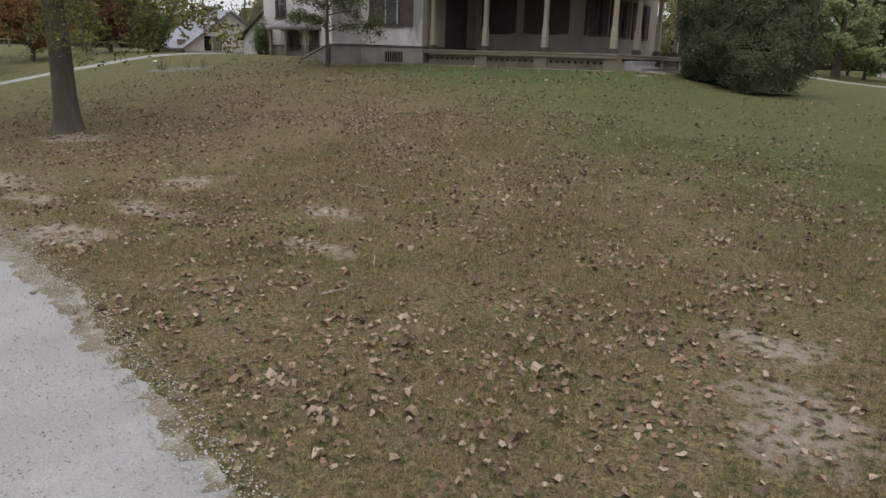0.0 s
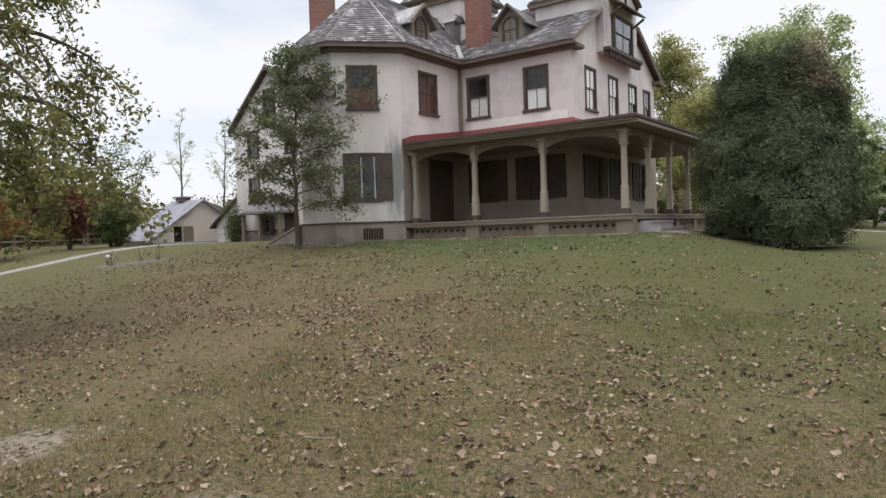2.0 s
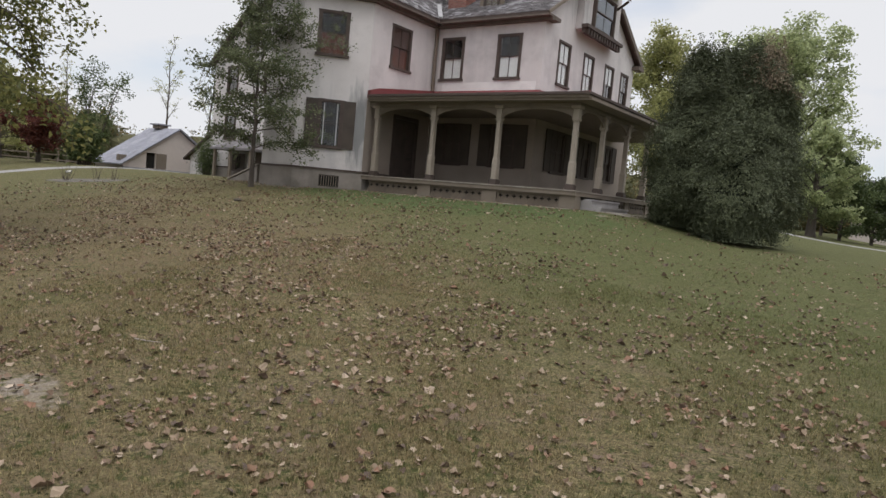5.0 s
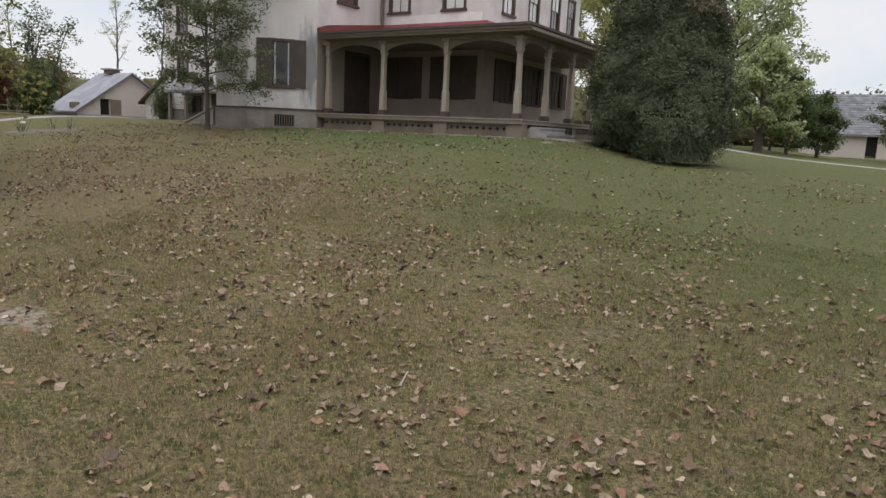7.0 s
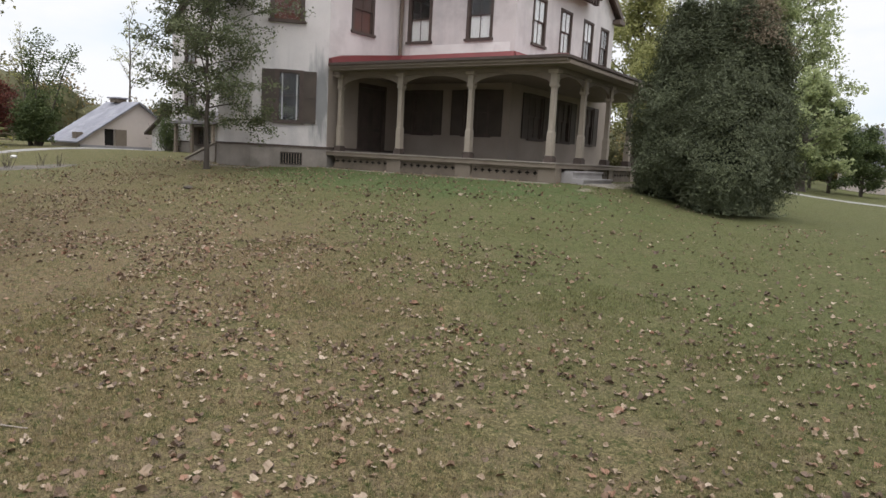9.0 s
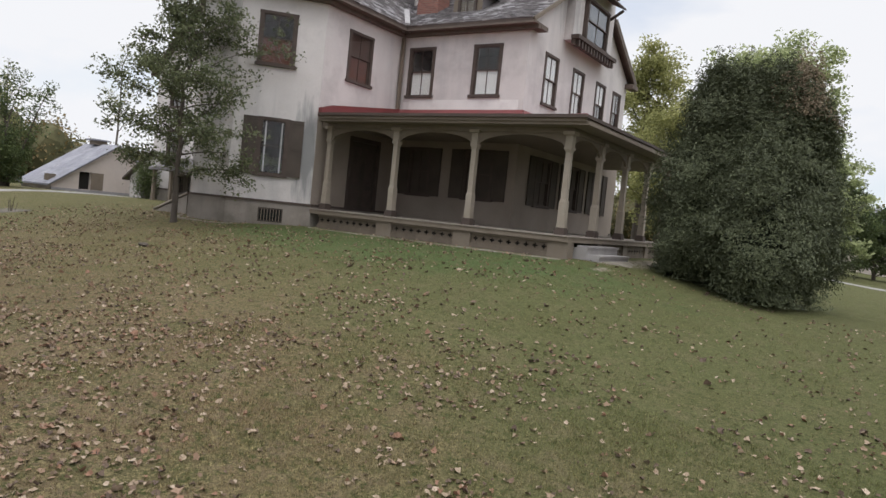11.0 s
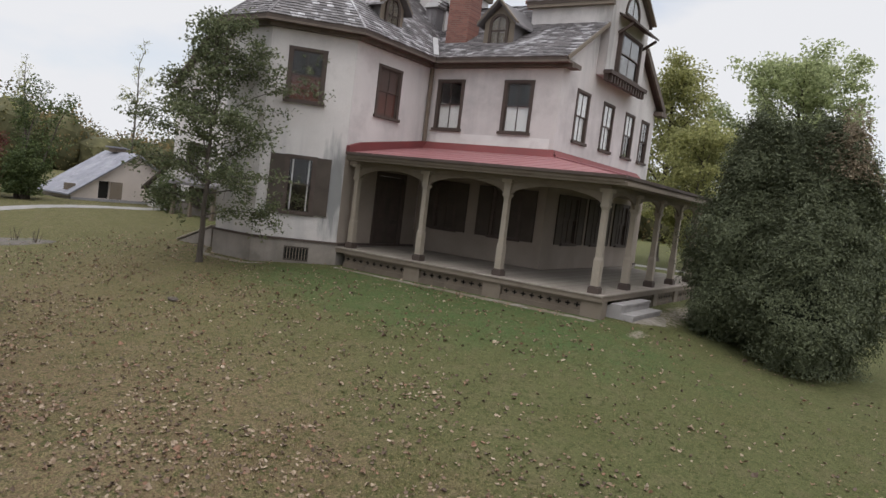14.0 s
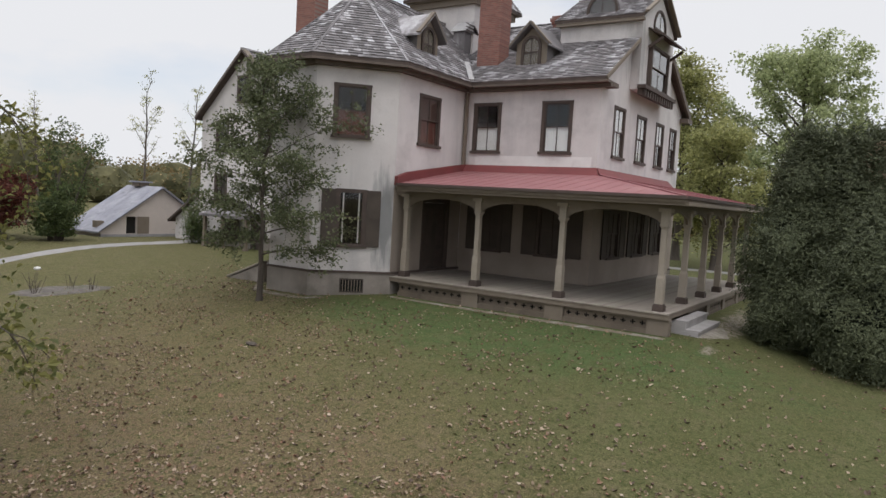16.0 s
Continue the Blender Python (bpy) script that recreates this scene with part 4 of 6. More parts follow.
tw = hpart("tower_dormer", boxes((tx - 0.5, tx + 0.32, ty - 1.72, ty - 0.9, 14.35, 15.5)), SLATE)
w = window(house, (tx - 0.5, ty - 1.73), (tx + 0.5, ty - 1.73), 0.1, 0.72, 14.45, 15.35, WHITE, WHITE, label="small tower window")
w.matrix_parent_inverse = Matrix.Translation(-house.location)
part("dormer_hood", boxes((tx - 0.58, tx + 0.4, ty - 1.85, ty - 0.9, 15.5, 15.58)), BROWN, tw)

# ---- left wing's entrance porch and lean-to ----
hut = thing("entrance_porch", "small hipped entrance porch with square posts against the wing", "porch", (-35, 27.6, 1.7))
up_ = under(hut)
bm = bmesh.new()
a, b, c, d = (-36.8, 27.2), (-32.9, 27.2), (-32.9, 28.58), (-36.8, 28.58)
r0, r1 = Vector((-35.4, 28.5, 4.35)), Vector((-34.3, 28.5, 4.35))
p = [Vector((*q, 3.68)) for q in (a, b, c, d)]
vs = [bm.verts.new(v) for v in p] + [bm.verts.new(r0), bm.verts.new(r1)] + [bm.verts.new(v - Vector((0, 0, 0.14))) for v in p]
for f in ((0, 1, 5, 4), (1, 2, 5), (3, 0, 4), (2, 3, 4, 5), (6, 7, 1, 0), (7, 8, 2, 1), (9, 6, 0, 3), (6, 9, 8, 7)):
    bm.faces.new([vs[i] for i in f])
up_("roof", bm, SLATE)
for x in (-36.55, -35.05, -33.15):
    up_("post", boxes((x - 0.08, x + 0.08, 27.35, 27.51, 1.7, 3.55)), TAUPE)
    up_("post_base", boxes((x - 0.12, x + 0.12, 27.31, 27.55, 1.7, 1.95)), TAUPE)
up_("deck", boxes((-36.75, -32.95, 27.3, 28.5, 1.5, 1.75)), STEP)
wd = hpart("side_door", boxes((-34.0, -33.1, 28.5, 28.598, 1.75, 3.55)), SHUTTER, label="dark side door")
part("door_panel", boxes((-33.85, -33.25, 28.48, 28.502, 1.95, 3.35)), BROWN, wd)
w = window(house, (-38.6, 28.45), (-31.4, 28.45), 2.75, 3.35, 2.35, 3.4, ROOM_SHADE, ROOM_SHADE, True, label="narrow shuttered window")
w.matrix_parent_inverse = Matrix.Translation(-house.location)
lean = thing("lean_to", "low stucco lean-to with slate roof beside the wing", "outbuilding", (-41, 31, 1.6))
lp = under(lean)
lp("wall", wall_mesh((-42.2, 29.6), (-38.7, 29.6), 1.2, 3.2, [(1.4, 2.2, 1.2, 2.9)]), STUCCO)
lp("wall", wall_mesh((-42.2, 33.6), (-42.2, 29.6), 1.2, 3.2, []), STUCCO)
bm = bmesh.new()
prism(bm, [(-42.2, 29.6, 3.2), (-38.7, 29.6, 3.2), (-38.7, 29.6, 5.0), (-39.5, 29.6, 5.0)], (0, 0.25, 0))
lp("gable", bm, STUCCO)
roof_plane([(-42.6, 33.6, 2.95), (-42.6, 29.3, 2.95), (-39.0, 29.3, 5.3), (-39.0, 33.6, 5.3)], make=lp)
lp("door", boxes((-40.8, -40.0, 29.68, 29.74, 1.5, 2.9)), SHUTTER)

# ---- cellar hatch beside the bay ----
hatch = thing("cellar_hatch", "sloping weathered wooden cellar hatch on a low brick kerb", "hatch", (-24.7, 20.8, 1.7))
hk = under(hatch)
bm = bmesh.new()
prism(bm, [(-25.6, 20.2, 1.3), (-23.75, 20.2, 1.3), (-23.75, 20.2, 2.45), (-25.6, 20.2, 1.75)], (0, 1.1, 0))
hk("kerb", bm, STUCCO_LOW)
for k in range(2):
    y0 = 20.15 + k * 0.6
    bm = bmesh.new()
    prism(bm, [(-25.7, y0, 1.75), (-23.75, y0, 2.49), (-23.75, y0 + 0.58, 2.49), (-25.7, y0 + 0.58, 1.75)], (0, 0, 0.06))
    hk("hatch_door", bm, FLOORB)

# ---- porch ----
POST = mat("post_paint", (0.36, 0.31, 0.255), (0.27, 0.23, 0.187), 2.5, 0.75, bump=0.12, stain=(0.17, 0.15, 0.13), stain_scale=2.5, stain_amount=0.45)
porch = thing("porch", "wrap-around timber porch with slim posts and red tin roof", "porch", (-12, 23, 1.7))
ppart = under(porch)
PF, PX, PZ, PN = 21.6, -9.35, 2.44, 34.2
EY, EX, ER = 21.2, -8.98, 5.64
deck = ppart("deck", boxes((-18.93, PX, PF, 25.95, 2.28, 2.4), (-13.4, PX, 25.95, PN, 2.28, 2.4)), FLOORB, label="worn grey painted porch floor")
x = -18.93
while x < PX - 0.01:
    w = min(0.115, PX + 0.05 - x)
    y1 = 25.94 if x < -13.4 else PN
    part("floor_board", boxes((x, x + w - 0.006, PF - 0.05, y1, 2.404, PZ)), FLOORB, deck)
    x += 0.115
ppart("edge_moulding", boxes((-18.93, PX + 0.06, PF - 0.02, PF + 0.06, 2.26, 2.4)), TAUPE)
ppart("edge_moulding", boxes((PX - 0.06, PX + 0.02, PF + 0.06, PN, 2.26, 2.4)), TAUPE)
SKIRT = mat("skirt_paint", (0.165, 0.132, 0.102), (0.11, 0.088, 0.068), 2.0, 0.8, bump=0.15, stain=(0.07, 0.06, 0.05), stain_scale=1.6, stain_amount=0.6)
# near-black for sheets that paint the shade behind skirting and openings
GAP_SHADE = mat("painted_gap_shade", (0.02, 0.018, 0.016), None, 3, 0.95)


def pierced(p0, p1, z0, z1):
    """A skirting board pierced by a row of small crosses."""
    m, n = facing(p0, p1)
    count = max(1, int(n / 0.26))
    cw = n / count
    fr = (0, 0.2, 0.4, 0.6, 0.8, 1)
    us = [cw * (k + f) for k in range(count) for f in fr[:-1]] + [n]
    zs = [z0, z0 + 0.07, z0 + 0.115, z0 + 0.16, z0 + 0.205, z1]
    cross = {(2, 1), (1, 2), (2, 2), (3, 2), (2, 3)}
    bm = bmesh.new()
    grid = [[bm.verts.new(m @ Vector((u, 0, z))) for z in zs] for u in us]
    for i in range(len(us) - 1):
        for j in range(5):
            if (i % 5, j) not in cross:
                bm.faces.new((grid[i][j], grid[i + 1][j], grid[i + 1][j + 1], grid[i][j + 1]))
    ext = bmesh.ops.extrude_face_region(bm, geom=list(bm.faces))
    inward = m.to_3x3() @ Vector((0, 0.03, 0))
    for g in ext["geom"]:
        if isinstance(g, bmesh.types.BMVert):
            g.co += inward
    return bm


posts = [(-18.57, 21.95), (-15.68, 21.95), (-12.72, 21.95)] + [(-9.68, 21.95 + 2.35 * i) for i in range(6)]
fx = [-18.9, -15.68, -12.72, -9.6]
for a, b in zip(fx[:-1], fx[1:]):
    ppart("pier", boxes((b - 0.3, b + 0.3, PF + 0.05, PF + 0.35, 1.2, 2.26)), TAUPE)
    sk = ppart("skirt", pierced((a + 0.32, PF + 0.12), (b - 0.3, PF + 0.12), 1.94, 2.24), SKIRT, label="pierced skirting with a row of crosses")
    part("skirt_shade_sheet", boxes((a + 0.3, b - 0.3, PF + 0.22, PF + 0.24, 1.3, 2.26)), GAP_SHADE, sk)
    part("bottom_rail", boxes((a + 0.3, b - 0.3, PF + 0.07, PF + 0.2, 1.2, 1.94)), SKIRT, sk)
    part("top_rail", boxes((a + 0.3, b - 0.3, PF + 0.07, PF + 0.16, 2.2, 2.26)), TAUPE, sk)
ppart("pier", boxes((PX - 0.34, PX - 0.04, PF + 0.36, PF + 0.7, 1.2, 2.26)), TAUPE)
for k in range(1, 5):
    ya, yb = 21.95 + 2.35 * k + 0.2, 21.95 + 2.35 * (k + 1) - 0.2
    ppart("pier", boxes((PX - 0.34, PX - 0.04, ya - 0.4, ya, 1.2, 2.26)), TAUPE)
    sk = ppart("skirt", pierced((PX - 0.1, ya), (PX - 0.1, yb), 1.94, 2.24), SKIRT, label="pierced skirting with a row of crosses")
    part("skirt_shade_sheet", boxes((PX - 0.24, PX - 0.2, ya, yb, 1.3, 2.26)), GAP_SHADE, sk)
    part("bottom_rail", boxes((PX - 0.2, PX - 0.07, ya, yb, 1.2, 1.94)), SKIRT, sk)


def tapered(bm, x, y, z0, z1, a, b):
    lo = [bm.verts.new((x + i * a, y + j * a, z0)) for i, j in ((-1, -1), (1, -1), (1, 1), (-1, 1))]
    hi = [bm.verts.new((x + i * b, y + j * b, z1)) for i, j in ((-1, -1), (1, -1), (1, 1), (-1, 1))]
    bm.faces.new(lo[::-1])
    bm.faces.new(hi)
    for i in range(4):
        j = (i + 1) % 4
        bm.faces.new((lo[i], lo[j], hi[j], hi[i]))


for i, (x, y) in enumerate(posts):
    shaft = bmesh.new()
    tapered(shaft, x, y, PZ + 0.2, 3.35, 0.105, 0.105)
    tapered(shaft, x, y, 3.35, 3.43, 0.105, 0.082)
    tapered(shaft, x, y, 3.43, 4.72, 0.082, 0.078)
    tapered(shaft, x, y, 4.72, 4.8, 0.078, 0.105)
    tapered(shaft, x, y, 4.8, 5.2, 0.105, 0.105)
    post = ppart("post", shaft, POST, label="slim chamfered timber porch post")
    part("post_base", boxes((x - 0.15, x + 0.15, y - 0.15, y + 0.15, PZ, PZ + 0.16), (x - 0.125, x + 0.125, y - 0.125, y + 0.125, PZ + 0.16, PZ + 0.2)), BROWN, post)
    part("collar", boxes((x - 0.125, x + 0.125, y - 0.125, y + 0.125, 4.8, 4.86)), POST, post)
    part("capital", boxes((x - 0.17, x + 0.17, y - 0.17, y + 0.17, 5.2, 5.3)), POST, post)


def spandrel(p, d, span):
    """A curved bracket springing from a post at p in direction d, half an arch of the bay."""
    half = span / 2 - 0.1
    pts = []
    n = 12
    for k in range(n + 1):
        t = k / n
        pts.append((0.1 + half * t, 4.83 + 0.37 * math.sin(math.pi / 2 * t) ** 0.5 if t else 4.83))
    bm = bmesh.new()
    outline = pts + [(0.1 + half, 5.25), (0.1, 5.25)]
    d = Vector((*d, 0))
    s = Vector((-d.y, d.x, 0)) * 0.035
    prism(bm, [Vector((p[0], p[1], 0)) + d * a + s + Vector((0, 0, z)) for a, z in outline], -2 * s)
    ppart("spandrel", bm, TAUPE)


order = posts
for a, b in zip(order[:-1], order[1:]):
    v = Vector((b[0] - a[0], b[1] - a[1]))
    L = v.length
    v.normalize()
    spandrel(a, v, L)
    spandrel(b, -v, L)
ppart("beam", boxes((-18.93, -9.54, 21.83, 22.07, 5.25, 5.5)), TAUPE)
ppart("beam", boxes((-9.8, -9.56, 22.07, PN, 5.25, 5.5)), TAUPE)
ppart("cornice", boxes((-18.6, EX + 0.06, EY + 0.1, 21.83, 5.4, 5.5)), TAUPE)
ppart("cornice", boxes((-18.57, EX - 0.02, EY + 0.04, EY + 0.16, 5.48, 5.58)), TAUPE)
ppart("cornice", boxes((-9.54, EX + 0.06, 21.83, PN + 0.3, 5.4, 5.5)), TAUPE)
ppart("cornice", boxes((EX - 0.14, EX - 0.03, EY + 0.17, PN + 0.3, 5.48, 5.58)), TAUPE)
ppart("ceiling", boxes((-18.93, -9.8, 22.08, 25.94, 5.42, 5.47), (-13.38, -9.81, 25.94, PN, 5.42, 5.47)), TAUPE, label="dark boarded porch ceiling")
WY, WX = 25.75, -13.2
slope = bmesh.new()
prism(slope, [(-18.53, EY, ER), (EX, EY, ER), (WX, WY, 6.35), (-18.93, WY, 6.35)], (0, 0, -0.06))
roof_f = ppart("roof", slope, REDROOF, label="faded red standing-seam tin roof")
slope = bmesh.new()
prism(slope, [(EX, EY, ER), (EX, PN + 0.5, ER), (WX, PN + 0.5, 6.35), (WX, WY, 6.35)], (0, 0, -0.06))
roof_s = ppart("roof", slope, REDROOF, label="faded red standing-seam tin roof")
for k in range(20):
    x = -18.45 + k * 0.5
    t = max(0.0, (x - WX) / (EX - WX))
    part("seam", bar((x, EY, ER + 0.01), (x, WY + (EY - WY) * t, 6.35 + (ER - 6.35) * t + 0.01), 0.022, 0.022), REDROOF, roof_f)
for k in range(26):
    y = EY + 0.4 + k * 0.5
    t = max(0.0, (y - WY) / (EY - WY)) if y < WY else 0.0
    part("seam", bar((EX, y, ER + 0.01), (WX + (EX - WX) * t, y, 6.35 + (ER - 6.35) * t + 0.01), 0.022, 0.022), REDROOF, roof_s)
ppart("hip_roll", bar((EX, EY, ER + 0.04), (WX, WY, 6.39), 0.07, 0.05), REDROOF)
REDTRIM = mat("deep_red_flashing", (0.2, 0.05, 0.05), (0.15, 0.045, 0.045), 1.5, 0.6)
for pts in ([(-18.9, 25.94, 6.62), (-13.38, 25.94, 6.62), (WX, WY - 0.1, 6.33), (-18.9, WY - 0.1, 6.33)],
            [(-13.38, 25.94, 6.62), (-13.38, PN + 0.5, 6.62), (WX + 0.1, PN + 0.5, 6.33), (WX + 0.1, WY - 0.1, 6.33)]):
    bm = bmesh.new()
    prism(bm, pts, (0, 0, -0.05))
    ppart("flashing", bm, REDTRIM, label="deep red painted apron against the wall")
bm = bmesh.new()
prism(bm, [(-18.9, 21.55, ER - 0.05), (-18.9, 21.55, ER + 0.25), (-18.9, 22.2, 6.08), (-18.94, 25.9, 6.62), (-18.94, 25.9, 6.3)], (0.16, 0, 0))
ppart("flashing", bm, REDTRIM)
# gutter edge of the tin
ppart("drip_edge", boxes((-18.55, EX + 0.04, EY - 0.03, EY + 0.03, ER - 0.07, ER + 0.02)), BROWN)
ppart("drip_edge", boxes((EX - 0.03, EX + 0.04, EY + 0.03, PN + 0.5, ER - 0.07, ER + 0.02)), BROWN)

steps = thing("steps", "two broad grey stone steps up to the porch", "steps", (-9, 23.6, 1.7))
sp = under(steps)
for k, (xo, zt) in enumerate(((-8.98, 2.2), (-8.62, 1.97))):
    sp("tread", boxes((PX + 0.03, xo, 22.35, 24.85, zt - 0.06, zt)), STEP)
    sp("stringer", boxes((PX + 0.03, xo - 0.06, 22.38, 22.5, 0.8, zt - 0.061)), STEP)
    sp("riser", boxes((PX - 0.1 - 0.006 * k, xo - 0.03, 22.34 - 0.006 * k, 24.82 + 0.006 * k, 0.8, zt - 0.06)), STEP)

# ---- drive, paths ----
def strip(name, rows, label, material, lift=0.015):
    """A ribbon lying on the ground: rows of (x, y, half width), jagged at its edges."""
    vs, fs = [], []
    fine = []
    for (x0, y0, w0), (x1, y1, w1) in zip(rows[:-1], rows[1:]):
        k = max(2, int(math.hypot(x1 - x0, y1 - y0) / (0.07 if name in ("gravel_drive", "drive_verge") else 0.22)))
        fine += [(x0 + (x1 - x0) * i / k, y0 + (y1 - y0) * i / k, w0 + (w1 - w0) * i / k) for i in range(k)]
    fine.append(rows[-1])
    for i, (x, y, w) in enumerate(fine):
        a, b = fine[max(i - 3, 0)], fine[min(i + 3, len(fine) - 1)]
        d = Vector((b[0] - a[0], b[1] - a[1])).normalized()
        n = Vector((-d.y, d.x))
        for k in range(9):
            s = k / 4 - 1
            ww = w + (0.12 * noise.noise((x * 1.3, y * 1.3, s)) + 0.08 * noise.noise((x * 6, y * 6, s)) + 0.11 * noise.noise((x * 23, y * 23, s))) * min(1.0, w) * (abs(s) > 0.9)
            px, py = x + n.x * s * ww, y + n.y * s * ww
            vs.append((px, py, ground_z(px, py) + (lift if abs(s) < 0.9 else -0.004)))
    for i in range(len(fine) - 1):
        for k in range(8):
            fs.append((i * 9 + k, i * 9 + k + 1, (i + 1) * 9 + k + 1, (i + 1) * 9 + k))
    ob = part(name, (vs, fs), material)
    return tagged(ob, label, "path", kind="structure")


strip("gravel_drive", [(-30, 0.6, 2.6), (-14, -2.3, 2.6), (-8.6, -3.6, 2.6), (-5.6, -4.2, 2.72), (-3.2, -4.75, 2.74), (-1.0, -5.25, 2.72), (3, -6.4, 2.7), (12, -9.5, 2.8)], "pale sandy gravel drive with ragged edges", GRAVEL, 0.02)
strip("drive_verge", [(-30, 0.6, 2.95), (-14, -2.3, 2.95), (-8.6, -3.6, 2.95), (-5.6, -4.2, 2.95), (-3.2, -4.75, 2.95), (-1.0, -5.25, 2.92), (3, -6.4, 2.9), (12, -9.5, 3.0)], "trodden brown earth verge along the drive", mat("verge_earth", (0.2, 0.168, 0.128), (0.13, 0.108, 0.075), 3, 0.95, bump=0.8, grain=40, stain=(0.34, 0.32, 0.3), stain_scale=2.5, stain_amount=0.8, speck=0.9), 0.008)
strip("path_west", [(-30.5, 4.0, 0.3), (-33.4, 9, 0.35), (-35.4, 13, 0.45), (-36.9, 17.3, 0.55), (-37.9, 21.5, 0.6), (-38.7, 26.2, 0.75), (-40.5, 32, 0.8), (-41, 37, 0.8), (-30, 45, 0.8)], "narrow pale gravel path past the outbuilding", GRAVEL, 0.03)
strip("path_east", [(-30, 45, 0.8), (-12, 46, 0.8), (0, 45, 0.8), (12, 40, 0.8), (25, 33, 0.8)], "narrow pale gravel path behind the trees", GRAVEL, 0.03)
strip("trodden_edge", [(-18.6, PF - 0.3, 0.1), (-15, PF - 0.32, 0.14), (-11.5, PF - 0.3, 0.18), (-9.3, PF - 0.28, 0.12)], "thin strip of bare earth along the porch", bpy.data.materials["verge_earth"], 0.012)
strip("bay_apron", [(-24.2, 20.5, 0.05), (-22.95, 19.2, 0.14), (-21.6, 19.12, 0.16), (-20.75, 19.2, 0.12), (-20.2, 19.7, 0.04)], "pale crumbled mortar and sand along the foot of the bay", bpy.data.materials["verge_earth"], 0.014)
strip("bare_soil", [(-30.1, 14.4, 0.2), (-29.4, 15.1, 0.8), (-28.5, 16.0, 0.7), (-27.7, 16.7, 0.15)], "bare grey planting bed in the lawn", mat("grey_soil", (0.17, 0.148, 0.138), (0.07, 0.06, 0.053), 5, 0.95, bump=0.9, grain=22, stain=(0.09, 0.095, 0.045), stain_scale=2.2, stain_amount=0.8, speck=0.9), 0.02)
strip("worn_sand", [(-8.75, 22.3, 0.06), (-8.55, 22.9, 0.28), (-8.4, 23.5, 0.38), (-8.45, 24.1, 0.24), (-8.5, 24.6, 0.05)], "worn sandy patch at the foot of the steps", mat("worn_sand", (0.3, 0.27, 0.245), (0.16, 0.135, 0.105), 3.5, 0.95, bump=0.7, grain=45, stain=(0.1, 0.105, 0.05), stain_scale=4, stain_amount=0.8, speck=0.8), 0.008)

# ---- foliage helpers ----


def leaf_mesh(pos, size, rng, normals=None, aspect=0.62, up=0.35, ruffle=0.32):
    """Folded leaves at pos: each two triangles on a midrib, turned every way."""
    n = len(pos)
    if normals is None:
        nrm = rng.normal(size=(n, 3))
        nrm[:, 2] = np.abs(nrm[:, 2]) + up
    else:
        nrm = normals + rng.normal(size=(n, 3)) * ruffle
    nrm /= np.linalg.norm(nrm, axis=1)[:, None]
    t = rng.normal(size=(n, 3))
    t -= nrm * (t * nrm).sum(1)[:, None]
    t /= np.linalg.norm(t, axis=1)[:, None]
    s = np.cross(nrm, t)
    L = (size * rng.uniform(0.6, 1.25, n))[:, None]
    p0 = pos - t * L * 0.5
    p2 = pos + t * L * 0.5 - nrm * L * 0.12
    p1 = pos + s * L * aspect * 0.5 + nrm * L * 0.14 - t * L * 0.05
    p3 = pos - s * L * aspect * 0.5 + nrm * L * 0.14 - t * L * 0.05
    v = np.stack([p0, p1, p2, p3], 1).reshape(-1, 3)
    b = np.arange(n)[:, None] * 4
    f = np.concatenate([b + [0, 1, 2], b + [0, 2, 3]], 1).reshape(-1, 3)
    return v, f


def leaf_part(name, pos, size, material, parent, seed, normals=None, label="", aspect=0.62):
    v, f = leaf_mesh(np.asarray(pos), size, np.random.default_rng(seed), normals, aspect)
    ob = part(name, (v.tolist(), f.tolist()), material, parent, label)
    return ob


def tube(vs, fs, pts, radii, sides=6):
    base = len(vs)
    for i, p in enumerate(pts):
        d = (pts[min(i + 1, len(pts) - 1)] - pts[max(i - 1, 0)]).normalized()
        a = d.orthogonal().normalized()
        b = d.cross(a)
        for k in range(sides):
            ang = 2 * math.pi * k / sides
            vs.append(tuple(p + (a * math.cos(ang) + b * math.sin(ang)) * radii[i]))
    for i in range(len(pts) - 1):
        for k in range(sides):
            j = (k + 1) % sides
            fs.append((base + i * sides + k, base + i * sides + j, base + (i + 1) * sides + j, base + (i + 1) * sides + k))


def bough(rnd, p, d, length, r, droop, n=7, wob=0.12):
    pts, rad = [p.copy()], [r]
    d = d.normalized()
    for i in range(n):
        d = (d + Vector((rnd.uniform(-wob, wob), rnd.uniform(-wob, wob), rnd.uniform(-wob, wob) + droop))).normalized()
        p = p + d * (length / n)
        pts.append(p.copy())
        rad.append(max(0.006, r * (1 - 0.88 * (i + 1) / n)))
    return pts, rad


